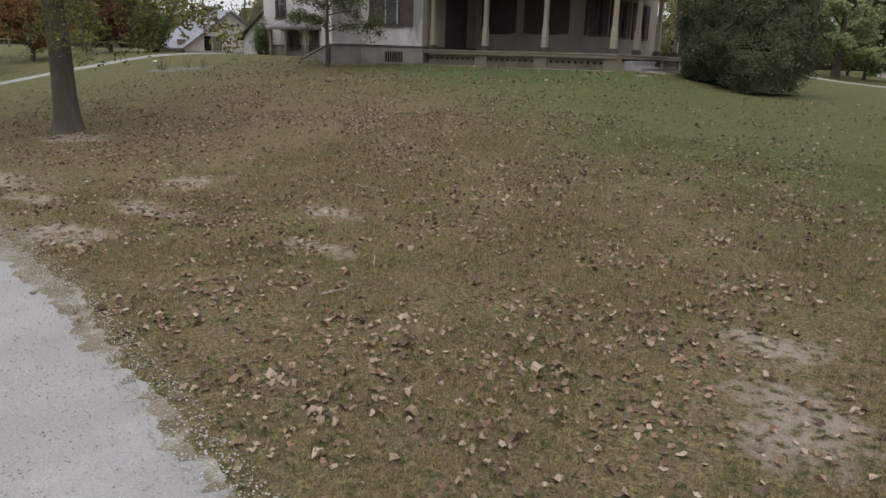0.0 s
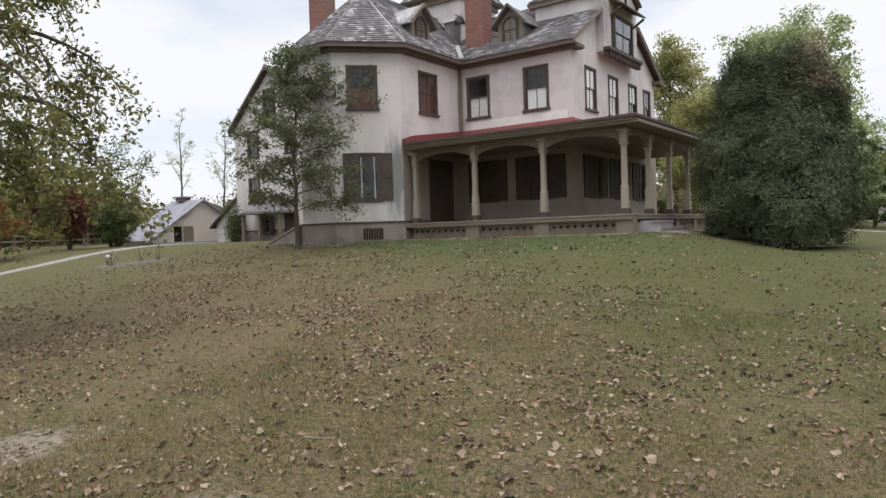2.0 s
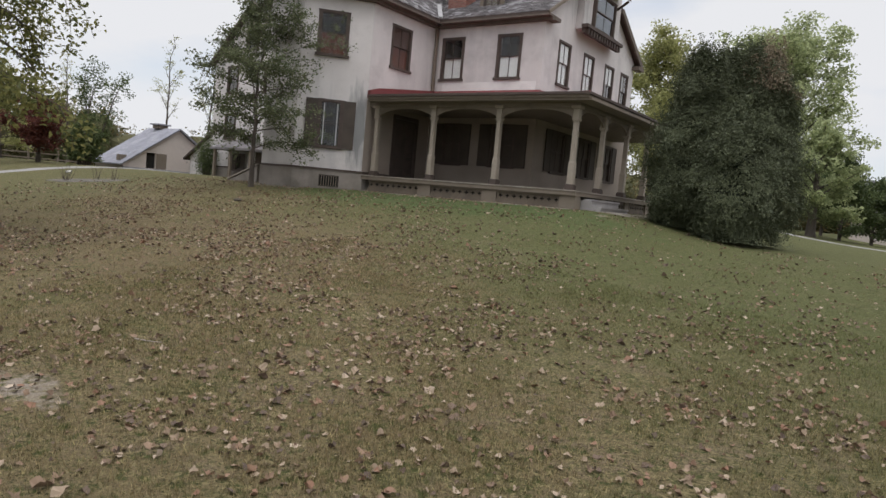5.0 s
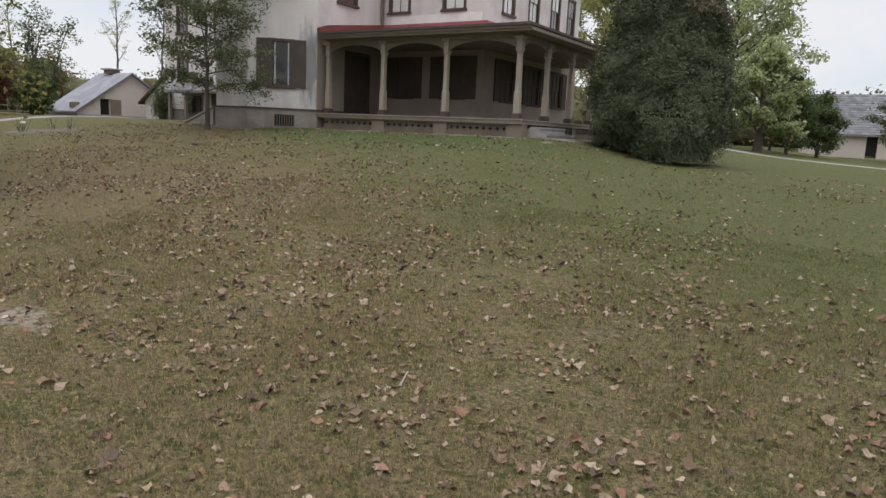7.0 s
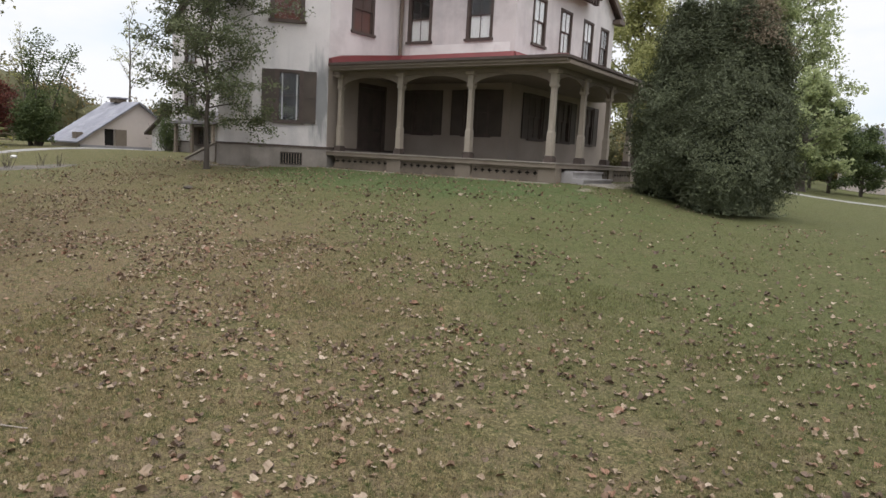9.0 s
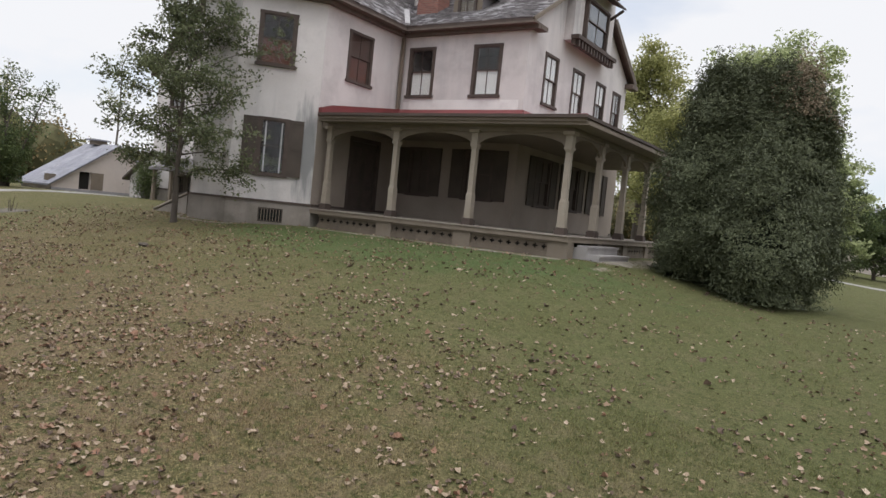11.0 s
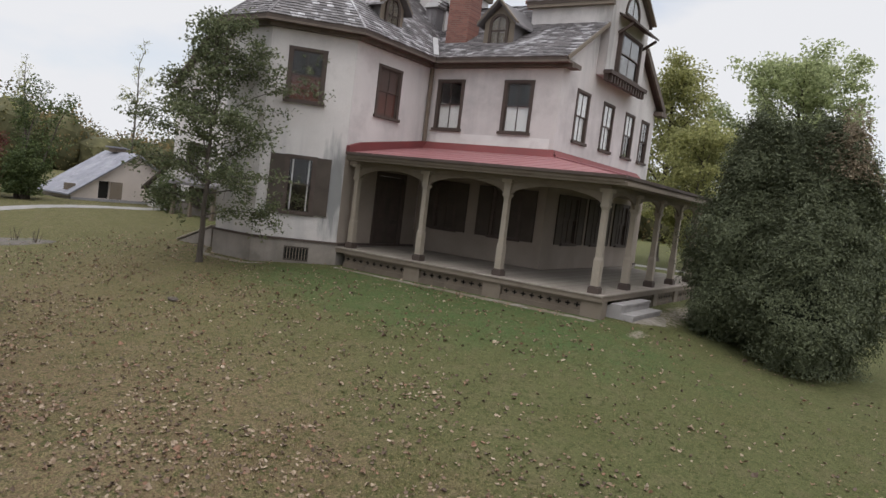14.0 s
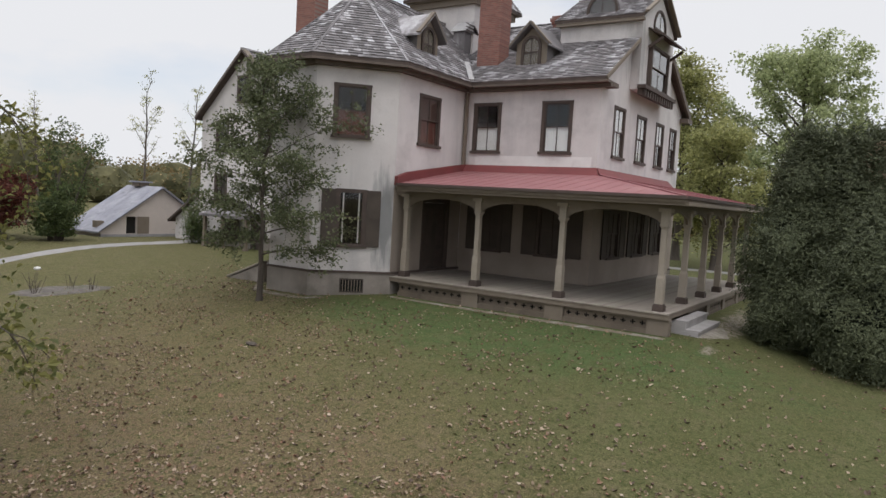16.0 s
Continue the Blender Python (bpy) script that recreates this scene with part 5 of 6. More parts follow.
def tree(name, label, x, y, height, spread, trunk_r, crown_from, leaf, size, leaves, seed, limbs=16, droop=0.0, rise=0.5, shape=1.0, scatter=0.35, lean=(0, 0), twigs=4, group="", z=None, full=0.6, hang=0.0, weep=0.0, bias=(0, 0)):
    """A tree: flared trunk, curved tapering limbs and twigs, and leaves that hang on them."""
    rnd = random.Random(seed)
    rng = np.random.default_rng(seed)
    zb = (ground_z(x, y) if z is None else z) - 0.1
    root = thing(name, label, "tree", (x, y, zb), group)
    inv = Matrix.Translation((-x, -y, -zb))
    tp, tr = [], []
    steps = 12
    for i in range(steps + 1):
        f = i / steps
        tp.append(Vector((x + lean[0] * f + rnd.uniform(-0.02, 0.02) * height * f, y + lean[1] * f + rnd.uniform(-0.02, 0.02) * height * f, zb + height * 0.93 * f)))
        tr.append(trunk_r * ((1 - f) ** 0.8 * 0.93 + 0.05) * (1 + 0.75 * math.exp(-f * height / 0.35)))
    vs, fs = [], []
    tube(vs, fs, tp[:1] + [tp[0] + (tp[1] - tp[0]) * 0.12, tp[0] + (tp[1] - tp[0]) * 0.4] + tp[1:], [tr[0] * 1.0, trunk_r * 1.35, trunk_r * 1.08] + tr[1:], 12)
    t_ob = part("trunk", (vs, fs), BARK, root)
    t_ob.matrix_parent_inverse = inv
    for pl in t_ob.data.polygons:
        pl.use_smooth = True
    vs, fs, spots = [], [], []
    for k in range(limbs):
        f = crown_from + (0.97 - crown_from) * (k + rnd.uniform(0.1, 0.9)) / limbs
        i = min(int(f * steps), steps - 1)
        p = tp[i].lerp(tp[i + 1], f * steps - i)
        az = k * 2.4 + rnd.uniform(-0.5, 0.5)
        g = (f - crown_from) / (1 - crown_from)
        reach = spread * (max(0.12, 1 - g) ** (0.75 * shape)) * (0.75 + 0.35 * min(1, g * 5)) * rnd.uniform(0.75, 1.15) * (1 + bias[0] * math.cos(az) + bias[1] * math.sin(az))
        d = Vector((math.cos(az), math.sin(az), rise + 0.7 * g))
        pts, rad = bough(rnd, p, d, reach * 1.12, max(0.018, trunk_r * 0.34 * (1 - 0.6 * g)), droop, 9)
        tube(vs, fs, pts, rad, 5)
        for _ in range(twigs):
            j = rnd.randint(3, len(pts) - 2)
            tw, twr = bough(rnd, pts[j], Vector((rnd.gauss(0, 1), rnd.gauss(0, 1), rnd.gauss(0.1, 0.6) - weep)) + (pts[j + 1] - pts[j]).normalized() * 0.8, reach * rnd.uniform(0.22, 0.5), rad[j] * 0.6, droop * 1.3, 5)
            tube(vs, fs, tw, twr, 4)
            spots += [(q, reach) for q in tw[1:]]
        spots += [(q, 0.8 * reach) for q in pts[3:]]
    b_ob = part("branchwork", (vs, fs), BARK, root)
    tagged(b_ob, kind="stuff")
    b_ob.matrix_parent_inverse = inv
    if leaves:
        pts = np.array([tuple(q) for q, _ in spots])
        keep = rng.random(len(pts)) < full
        pts, share = pts[keep], np.array([w for _, w in spots])[keep]
        pick = rng.choice(len(pts), leaves, p=share / share.sum())
        ball = rng.normal(size=(leaves, 3))
        ball *= (rng.random(leaves) ** 0.45 / np.linalg.norm(ball, axis=1))[:, None]
        wide = rng.uniform(0.6, 1.35, len(pts))[pick][:, None]
        pos = pts[pick] + ball * wide * scatter * np.array([1.25, 1.25, 0.7]) + np.array([0, 0, hang])
        pos[:, 2] = np.maximum(pos[:, 2], zb + 0.25)
        c_ob = leaf_part("crown", pos, size, leaf, root, seed + 1)
        c_ob.matrix_parent_inverse = inv
    return root


OAK = leaf_mat("oak_leaf", (0.065, 0.082, 0.04), (0.185, 0.2, 0.105))
GUM = leaf_mat("gum_leaf", (0.085, 0.1, 0.036), (0.27, 0.255, 0.09), 0.5)
HOLLY = leaf_mat("holly_leaf", (0.064, 0.076, 0.041), (0.132, 0.146, 0.08), 0.22, 0.55)
RUSTY = leaf_mat("browned_holly_leaf", (0.17, 0.135, 0.095), (0.32, 0.26, 0.18), 0.3)
LIME = leaf_mat("yellowing_leaf", (0.2, 0.21, 0.085), (0.42, 0.41, 0.18), 0.7)
SYCA = leaf_mat("sycamore_leaf", (0.21, 0.245, 0.12), (0.48, 0.52, 0.28), 0.72)
MAROON = leaf_mat("maroon_leaf", (0.06, 0.02, 0.018), (0.18, 0.06, 0.04), 0.35)
ORANGE = leaf_mat("orange_leaf", (0.12, 0.06, 0.02), (0.28, 0.15, 0.05), 0.35)
SHRUB = leaf_mat("shrub_leaf", (0.045, 0.07, 0.028), (0.14, 0.17, 0.065), 0.3)

# ---- trees near the house ----
tree("young_tree", "slender young oak with thinning grey-green leaves before the bay", -21.6, 18.15, 8.5, 3.2, 0.095, 0.2, OAK, 0.12, 20000, 11, limbs=32, rise=0.3, droop=-0.05, shape=0.9, scatter=0.33, twigs=9, full=0.85, bias=(0.24, 0.17))
gum = tree("shade_tree", "large gum tree with long drooping leafy boughs", -19.6, 5.5, 15.0, 4.6, 0.36, 0.27, GUM, 0.14, 30000, 23, limbs=36, rise=0.95, droop=-0.23, shape=0.5, scatter=0.36, twigs=9, full=0.85, weep=0.8)


def low_bough(root, start, tip, r, leaves, seed):
    """A long bough that droops to the tip and carries hanging leafy twigs over its outer half."""
    rnd, rng = random.Random(seed), np.random.default_rng(seed)
    a, b = Vector(start), Vector(tip)
    mid = a.lerp(b, 0.45) + Vector((0, 0, 0.12 * (b - a).length))
    line = [a.lerp(mid, t).lerp(mid.lerp(b, t), t) + Vector((rnd.uniform(-0.06, 0.06), rnd.uniform(-0.06, 0.06), 0)) for t in (k / 10 for k in range(11))]
    vs, fs, spots = [], [], []
    tube(vs, fs, line, [r * (1 - 0.085 * k) for k in range(11)], 6)
    for k in range(22):
        p = line[rnd.randint(4, 10)]
        tw, twr = bough(rnd, p, Vector((rnd.gauss(0, 0.8), rnd.gauss(0, 0.8), rnd.gauss(-0.3, 0.5))), rnd.uniform(0.5, 1.2), 0.014, -0.16, 6)
        tube(vs, fs, tw, twr, 4)
        spots += tw[1:]
    inv = Matrix.Translation(-root.location)
    b_ob = part("branchwork", (vs, fs), BARK, root)
    tagged(b_ob, kind="stuff")
    b_ob.matrix_parent_inverse = inv
    pts = np.array([tuple(q) for q in spots])
    pos = pts[rng.integers(0, len(pts), leaves)] + rng.normal(size=(leaves, 3)) * 0.16
    c_ob = leaf_part("crown", pos, 0.15, GUM, root, seed + 1)
    c_ob.matrix_parent_inverse = inv


low_bough(gum, (-19.5, 5.6, 4.3), (-14.4, 7.1, 2.95), 0.06, 1100, 301)
low_bough(gum, (-19.5, 5.6, 4.6), (-16.6, 6.9, 2.8), 0.06, 900, 303)
low_bough(gum, (-19.4, 5.6, 9.4), (-15.6, 6.5, 7.9), 0.07, 900, 305)


def holly_lobe(root, cx, cy, r, top, seed, sprays, material, lowest=0.0):
    """Dense evergreen foliage: upswept leafy sprays over a lumpy, uneven body."""
    rnd = random.Random(seed)
    rng = np.random.default_rng(seed)
    zb = ground_z(cx, cy)
    H = top - zb
    pts, nor = [], []
    for _ in range(int(sprays * 1.3)):
        g = lowest + (1 - lowest) * rnd.random() ** 0.9
        a = rnd.uniform(0, 2 * math.pi)
        prof = (0.66 + 0.34 * min(1.0, g / 0.25)) * (1 - max(0.0, (g - 0.36) / 0.64) ** 1.4 * 0.92)
        q = Vector((cx + r * prof * math.cos(a), cy + r * prof * math.sin(a), zb + 0.1 + g * H))
        lump = 1 + 0.5 * noise.noise(q * 1.0) + 0.36 * noise.noise(q * 2.2 + Vector((seed, 0, 0)))
        rr = r * prof * lump * (1 - abs(rnd.gauss(0, 0.1))) + (rnd.uniform(0.1, 0.38) if rnd.random() < 0.16 else 0.0)
        p = Vector((cx + rr * math.cos(a), cy + rr * math.sin(a), q.z))
        shoot = rnd.random() < (0.3 if g > 0.72 else 0.05)
        out = Vector((math.cos(a), math.sin(a), rnd.uniform(0.1, 0.8) + 1.1 * g * g + (2.0 if shoot else 0.0))).normalized()
        k = 54
        if shoot:
            t = rng.uniform(0, 1, k)
            c = np.array(p) + np.outer(t * rnd.uniform(0.4, 0.85), np.array(out)) + rng.normal(size=(k, 3)) * (0.12 * (1 - t) + 0.03)[:, None]
        else:
            # a rounded tuft, fuller outwards and a little drooping at its rim
            w = rng.normal(size=(k, 3)) * rnd.uniform(0.1, 0.19)
            along = w @ np.array(out)
            c = np.array(p) + w - np.outer(along, np.array(out)) * 0.5 + np.outer(np.abs(rng.normal(size=k)) * 0.09, np.array(out))
        c[:, 2] = np.maximum(c[:, 2], zb + 0.06)
        pts.append(c)
        nor.append(np.tile(np.array(out), (k, 1)) * 0.8 + np.array([math.cos(a), math.sin(a), 0.5]) * 0.4)
    ob = leaf_part("foliage", np.concatenate(pts), 0.092, material, root, seed, np.concatenate(nor), aspect=0.5)
    ob.matrix_parent_inverse = Matrix.Translation(-root.location)
    return ob


# solid blob inside the leaves; its dark colour paints the shade in the gaps
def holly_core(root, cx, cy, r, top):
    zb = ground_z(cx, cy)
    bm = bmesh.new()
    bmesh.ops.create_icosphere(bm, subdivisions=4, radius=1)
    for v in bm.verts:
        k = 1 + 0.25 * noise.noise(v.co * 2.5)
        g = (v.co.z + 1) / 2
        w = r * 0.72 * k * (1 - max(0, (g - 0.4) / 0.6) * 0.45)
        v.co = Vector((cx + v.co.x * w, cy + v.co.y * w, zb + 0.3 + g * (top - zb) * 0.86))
    ob = part("core_shade_blob", bm, mat("holly_core_shade", (0.042, 0.049, 0.035), (0.022, 0.027, 0.018), 14, 0.95, bump=1.0, grain=18), root)
    ob.matrix_parent_inverse = Matrix.Translation(-root.location)


holly = thing("holly_tree", "dense dark evergreen holly reaching to the ground", "tree", (-5.4, 25.0, 1.5))
for i, (cx, cy, r, top, n, mm, lowest) in enumerate((
        (-6.75, 25.3, 1.3, 7.1, 760, HOLLY, 0), (-6.7, 25.4, 0.95, 7.6, 260, HOLLY, 0.4), (-6.95, 24.6, 0.75, 4.6, 260, HOLLY, 0), (-4.65, 25.3, 1.45, 7.0, 900, HOLLY, 0),
        (-5.0, 25.5, 1.0, 7.6, 300, HOLLY, 0.35), (-4.1, 25.6, 0.8, 6.3, 300, HOLLY, 0.12), (-4.95, 24.1, 1.25, 5.2, 800, HOLLY, 0), (-5.8, 24.9, 0.75, 5.4, 320, HOLLY, 0),
        (-5.75, 25.4, 1.1, 7.4, 480, HOLLY, 0.25), (-4.4, 25.2, 0.95, 7.4, 80, RUSTY, 0.78))):
    holly_lobe(holly, cx, cy, r, top, 40 + i, n, mm, lowest)
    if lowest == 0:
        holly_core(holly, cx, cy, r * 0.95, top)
for i in range(5):
    vs, fs = [], []
    rnd = random.Random(60 + i)
    pts, rad = bough(rnd, Vector((-5.4 + rnd.uniform(-0.9, 0.9), 25.4 + rnd.uniform(-0.4, 0.4), 1.2)), Vector((rnd.uniform(-0.1, 0.1), rnd.uniform(-0.1, 0.1), 1)), 3.6, 0.09, 0.0, 8)
    tube(vs, fs, pts, rad, 6)
    st = part("stem", (vs, fs), BARK, holly)
    st.matrix_parent_inverse = Matrix.Translation(-holly.location)

# ---- trees behind ----
tree("yellowing_tree", "tall tree with yellow-green autumn leaves behind the house", -18.0, 54, 14.5, 5.0, 0.3, 0.2, LIME, 0.26, 19000, 71, limbs=32, scatter=0.8, shape=0.7, full=0.6, group="trees behind")
tree("sycamore", "tall spreading sycamore with pale green leaves", -13.2, 76, 19.0, 9.0, 0.5, 0.15, SYCA, 0.36, 27000, 72, limbs=40, scatter=1.0, shape=0.55, full=0.65, group="trees behind")
tree("sycamore", "broad pale green tree behind the holly", -6.2, 52, 8.0, 3.0, 0.3, 0.15, SYCA, 0.28, 9000, 73, limbs=24, scatter=0.55, full=0.5, group="trees behind")
tree("yellowing_tree", "yellow-green tree beyond the porch's far end", -13.8, 47, 9.5, 4.0, 0.2, 0.12, LIME, 0.22, 14000, 74, limbs=28, scatter=0.7, full=0.65, group="trees behind")
for k, (x, y, h, s, m_) in enumerate(((-5.0, 57, 6.5, 2.6, SHRUB), (-3.2, 60, 5.0, 2.2, SHRUB), (-6.8, 62, 7.0, 2.8, SYCA), (2.6, 62, 7.5, 2.6, OAK), (6, 66, 9, 3.5, OAK), (9, 60, 8, 3.2, SHRUB))):
    tree("small_tree", "low bushy green tree by the far path", x, y, h, s, 0.12, 0.05, m_, 0.2, 9000, 80 + k, limbs=22, scatter=0.5, rise=0.7, full=0.8, group="trees by the far path")
for k, (x, y, h, s, m_, lb) in enumerate(((-44.5, 20.6, 3.8, 2.8, MAROON, "small maroon-leaved tree beside the path"), (-43.5, 15.2, 4.2, 2.6, ORANGE, "small orange-leaved tree beside the path"), (-39.5, 9.5, 4.0, 2.6, ORANGE, "small rust-coloured tree beside the path"), (-49, 14, 5.0, 3.2, MAROON, "small maroon-leaved tree in the field"), (-36, 4.5, 4.5, 2.8, SHRUB, "small green tree by the path"), (-52, 21.5, 6.5, 3.0, LIME, "yellow-green tree behind the path"))):
    tree("small_tree", lb, x, y, h, s, 0.13, 0.13, m_, 0.16, 12000, 90 + k, limbs=22, scatter=0.42, droop=-0.05, rise=0.7, full=0.8, group="trees along the path")
for k, (x, y, h) in enumerate(((-66, 43, 15.5), (-62, 45, 14), (-72, 36, 12), (-60, 49, 12), (-56, 51, 10.5), (-79, 32, 14))):
    tree("slender_tree", "tall slender nearly bare tree behind the outbuilding", x, y, h, 2.6, 0.14, 0.35, LIME, 0.17, 650, 110 + k, limbs=14, rise=1.6, scatter=0.3, full=0.3, twigs=5, lean=(1.2 * math.sin(k * 2.1), 0), group="slender bare trees")
shrub = thing("shrub", "upright leafy green shrub against the lean-to", "shrub", (-38.2, 28.05, 1.7))
rngs = np.random.default_rng(7)
pp = rngs.normal(size=(2600, 3)) * np.array([0.34, 0.3, 0.6]) + np.array([-38.2, 28.05, 2.9])
pp[:, 2] = np.clip(pp[:, 2], 1.7, 4.6)
so = leaf_part("foliage", pp, 0.13, SHRUB, shrub, 8)
so.matrix_parent_inverse = Matrix.Translation(-shrub.location)
vs, fs = [], []
for k in range(6):
    pts, rad = bough(random.Random(k), Vector((-38.2, 28.05, 1.65)), Vector((math.cos(k) * 0.4, math.sin(k) * 0.4, 1)), 2.2, 0.03, 0, 6)
    tube(vs, fs, pts, rad, 5)
so = part("stem", (vs, fs), BARK, shrub)
so.matrix_parent_inverse = Matrix.Translation(-shrub.location)

# ---- distant woods ----
WOOD = leaf_mat("woodland_leaf", (0.065, 0.068, 0.03), (0.19, 0.17, 0.075), 0.3)
WOODR = leaf_mat("woodland_rust_leaf", (0.12, 0.085, 0.035), (0.27, 0.2, 0.09), 0.3)
rngw = np.random.default_rng(5)
bm = bmesh.new()
bmesh.ops.create_icosphere(bm, subdivisions=2, radius=1)
BALL_V = [tuple(v.co) for v in bm.verts]
BALL_F = np.array([[v.index for v in f.verts] for f in bm.faces])
bm.free()
core_v, core_f = [], []
for mat_w, cnt in ((WOOD, 330), (WOODR, 90)):
    pos = []
    for k in range(cnt):
        ang = radians(rngw.uniform(40, 200))
        dist = rngw.uniform(105, 190)
        cx, cy = -5 + dist * math.cos(ang), dist * math.sin(ang)
        h = rngw.uniform(7, 12) * (0.75 if ang < radians(100) else 1.0)
        q = rngw.normal(size=(480, 3))
        q /= np.linalg.norm(q, axis=1)[:, None]
        q *= np.array([0.92 + 0.5 * noise.noise(Vector(p) * 1.7 + Vector((k * 3.1, 0, 0))) for p in q])[:, None] * rngw.uniform(0.85, 1.22, 480)[:, None]
        q = q * np.array([4.2, 4.2, h * 0.5]) + np.array([cx, cy, 1.4 + h * 0.42])
        q[:, 2] = np.clip(q[:, 2], 1.8, 2.2 + h)
        pos.append(q)
        lump = np.array([1 + 0.35 * noise.noise(Vector(p) * 1.7 + Vector((k * 3.1, 0, 0))) for p in BALL_V])[:, None]
        core_f.append(BALL_F + len(BALL_V) * len(core_v))
        core_v.append(np.array(BALL_V) * lump * np.array([3.5, 3.5, h * 0.4]) + np.array([cx, cy, 1.4 + h * 0.42]))
    ob = leaf_part("distant_woods", np.concatenate(pos), 0.6, mat_w, None, 6, label="distant autumn woods along the horizon")
    tagged(ob, category="woods", kind="stuff")

# filler balls within the crowns; the woods' inner shade is painted as dark colour
ob = part("woodland_mass", (np.concatenate(core_v).tolist(), np.concatenate(core_f).tolist()), mat("woodland_inner_shade", (0.12, 0.11, 0.055), (0.05, 0.052, 0.025), 0.35, 0.95, grain=1.6, speck=0.9, bump=0), None, "solid core of the distant woods, inner shade in its colour")
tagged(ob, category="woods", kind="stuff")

# a bushy tree of several stems beside the outbuilding
bush = thing("bushy_tree", "bushy dark green tree of several stems beside the outbuilding", "tree", (-41.8, 22.0, 1.75))
bpos = Matrix.Translation(-bush.location)
rngb, rndb = np.random.default_rng(91), random.Random(91)
tufts = []
for k in range(9):
    vs, fs = [], []
    a = k * 2.4
    pts, rad = bough(rndb, Vector((-41.8 + 0.25 * math.cos(a), 22.0 + 0.25 * math.sin(a), 1.65)), Vector(((0.38 if k % 3 else 0.08) * math.cos(a), (0.38 if k % 3 else 0.08) * math.sin(a), 1.0)), 2.1 if k % 3 else 5.9, 0.09, 0.03, 8)
    tube(vs, fs, pts, rad, 6)
    st = part("stem", (vs, fs), BARK, bush)
    st.matrix_parent_inverse = bpos
    tufts += [np.array(q) + rngb.normal(size=3) * 0.34 for q in pts[2:] for _ in range(4)]
tufts = np.array(tufts)
pick = rngb.integers(0, len(tufts), 12000)
ball = rngb.normal(size=(12000, 3))
ball *= (rngb.random(12000) ** 0.45 / np.linalg.norm(ball, axis=1))[:, None]
bpts = tufts[pick] + ball * np.array([0.42, 0.42, 0.4])
bpts[:, 2] = np.maximum(bpts[:, 2], 2.1)
bo = leaf_part("crown", bpts, 0.15, SHRUB, bush, 92)
bo.matrix_parent_inverse = bpos

# ---- outbuilding ----
shed = thing("outbuilding", "low stucco outbuilding with long pale tin roof", "outbuilding", (-46, 28, 1.6))
sk_ = under(shed)
sx0, sx1, sy0, sy1 = -46.9, -43.5, 25.45, 31.3
RYS, RZS = 29.4, 4.95
sk_("wall", wall_mesh((sx1, sy0), (sx1, sy1), 1.2, 2.25, [(1.65, 2.35, 2.0, 2.25)]), SHEDW)
bm = bmesh.new()
face = [(sx1, sy0, 2.25), (sx1, sy0 + 1.65, 2.25), (sx1, sy0 + 1.65, 3.05), (sx1, sy0 + 2.35, 3.05), (sx1, sy0 + 2.35, 2.25), (sx1, sy1, 2.25), (sx1, sy1, 3.7), (sx1, RYS, RZS - 0.08)]
prism(bm, face, (-0.25, 0, 0))
sk_("gable", bm, SHEDW, label="pale stained stucco gable")
sk_("wall", wall_mesh((sx0, sy1), (sx0, sy0), 1.2, 2.25, []), SHEDW)
sk_("wall", wall_mesh((sx0, sy0), (sx1, sy0), 1.2, 2.2, []), SHEDW)
sk_("wall", wall_mesh((sx1, sy1), (sx0, sy1), 1.2, 3.6, []), SHEDW)
# near-black sheet painting the shade inside the window hole
sk_("window_opening", boxes((sx1 - 0.2, sx1 - 0.16, sy0 + 1.65, sy0 + 2.35, 2.0, 3.05)), GAP_SHADE)
sk_("shutter", boxes((sx1 + 0.01, sx1 + 0.05, sy0 + 2.38, sy0 + 3.15, 2.0, 3.05)), TAUPE, label="open plank shutter")
for poly in ([(sx1 + 0.25, sy0 - 0.25, 2.15), (sx0 - 0.2, sy0 - 0.25, 2.15), (sx0 - 0.2, RYS, RZS), (sx1 + 0.25, RYS, RZS)], [(sx0 - 0.2, sy1 + 0.35, 3.55), (sx1 + 0.25, sy1 + 0.35, 3.55), (sx1 + 0.25, RYS, RZS), (sx0 - 0.2, RYS, RZS)]):
    bm = bmesh.new()
    prism(bm, poly, (0, 0, -0.1))
    rf = sk_("roof", bm, TIN, label="long pale tin roof slope")
    for k in range(7):
        f = k / 6
        a, b = Vector(poly[0]).lerp(Vector(poly[1]), f), Vector(poly[3]).lerp(Vector(poly[2]), f)
        part("seam", bar(a + Vector((0, 0, 0.012)), b + Vector((0, 0, 0.012)), 0.03, 0.03), TIN, rf)
sk_("footing", boxes((sx1 + 0.005, sx1 + 0.16, sy0 - 0.05, sy1 + 0.02, 1.2, 1.98)), STONEW, label="rough stone footing of the gable")
sk_("vent_box", boxes((sx1 - 0.9, sx1 - 0.45, sy0 + 0.05, sy0 + 0.5, 2.2, 2.75)), TAUPE)
sk_("ridge_vent", boxes((-46.1, -45.3, RYS - 0.35, RYS + 0.35, 4.9, 5.15)), TAUPE)
sk_("ridge_vent_cap", boxes((-46.25, -45.15, RYS - 0.5, RYS + 0.5, 5.15, 5.24)), TIN)

barn = thing("stone_barn", "long grey barn with a shingled roof beyond the trees", "barn", (2, 78, 1.7))
bk = under(barn)
bk("wall", wall_mesh((-6, 75), (12, 75), 1.2, 3.5, [(5.5, 6.4, 1.2, 3.2), (9, 10, 2.2, 3.2)]), SHEDW)
bk("wall", wall_mesh((-6, 83), (-6, 75), 1.2, 3.5, []), SHEDW)
BARNROOF = mat("barn_shingles", (0.22, 0.22, 0.235), (0.14, 0.14, 0.15), 1.5, 0.85, island=0.25, bump=0.2)
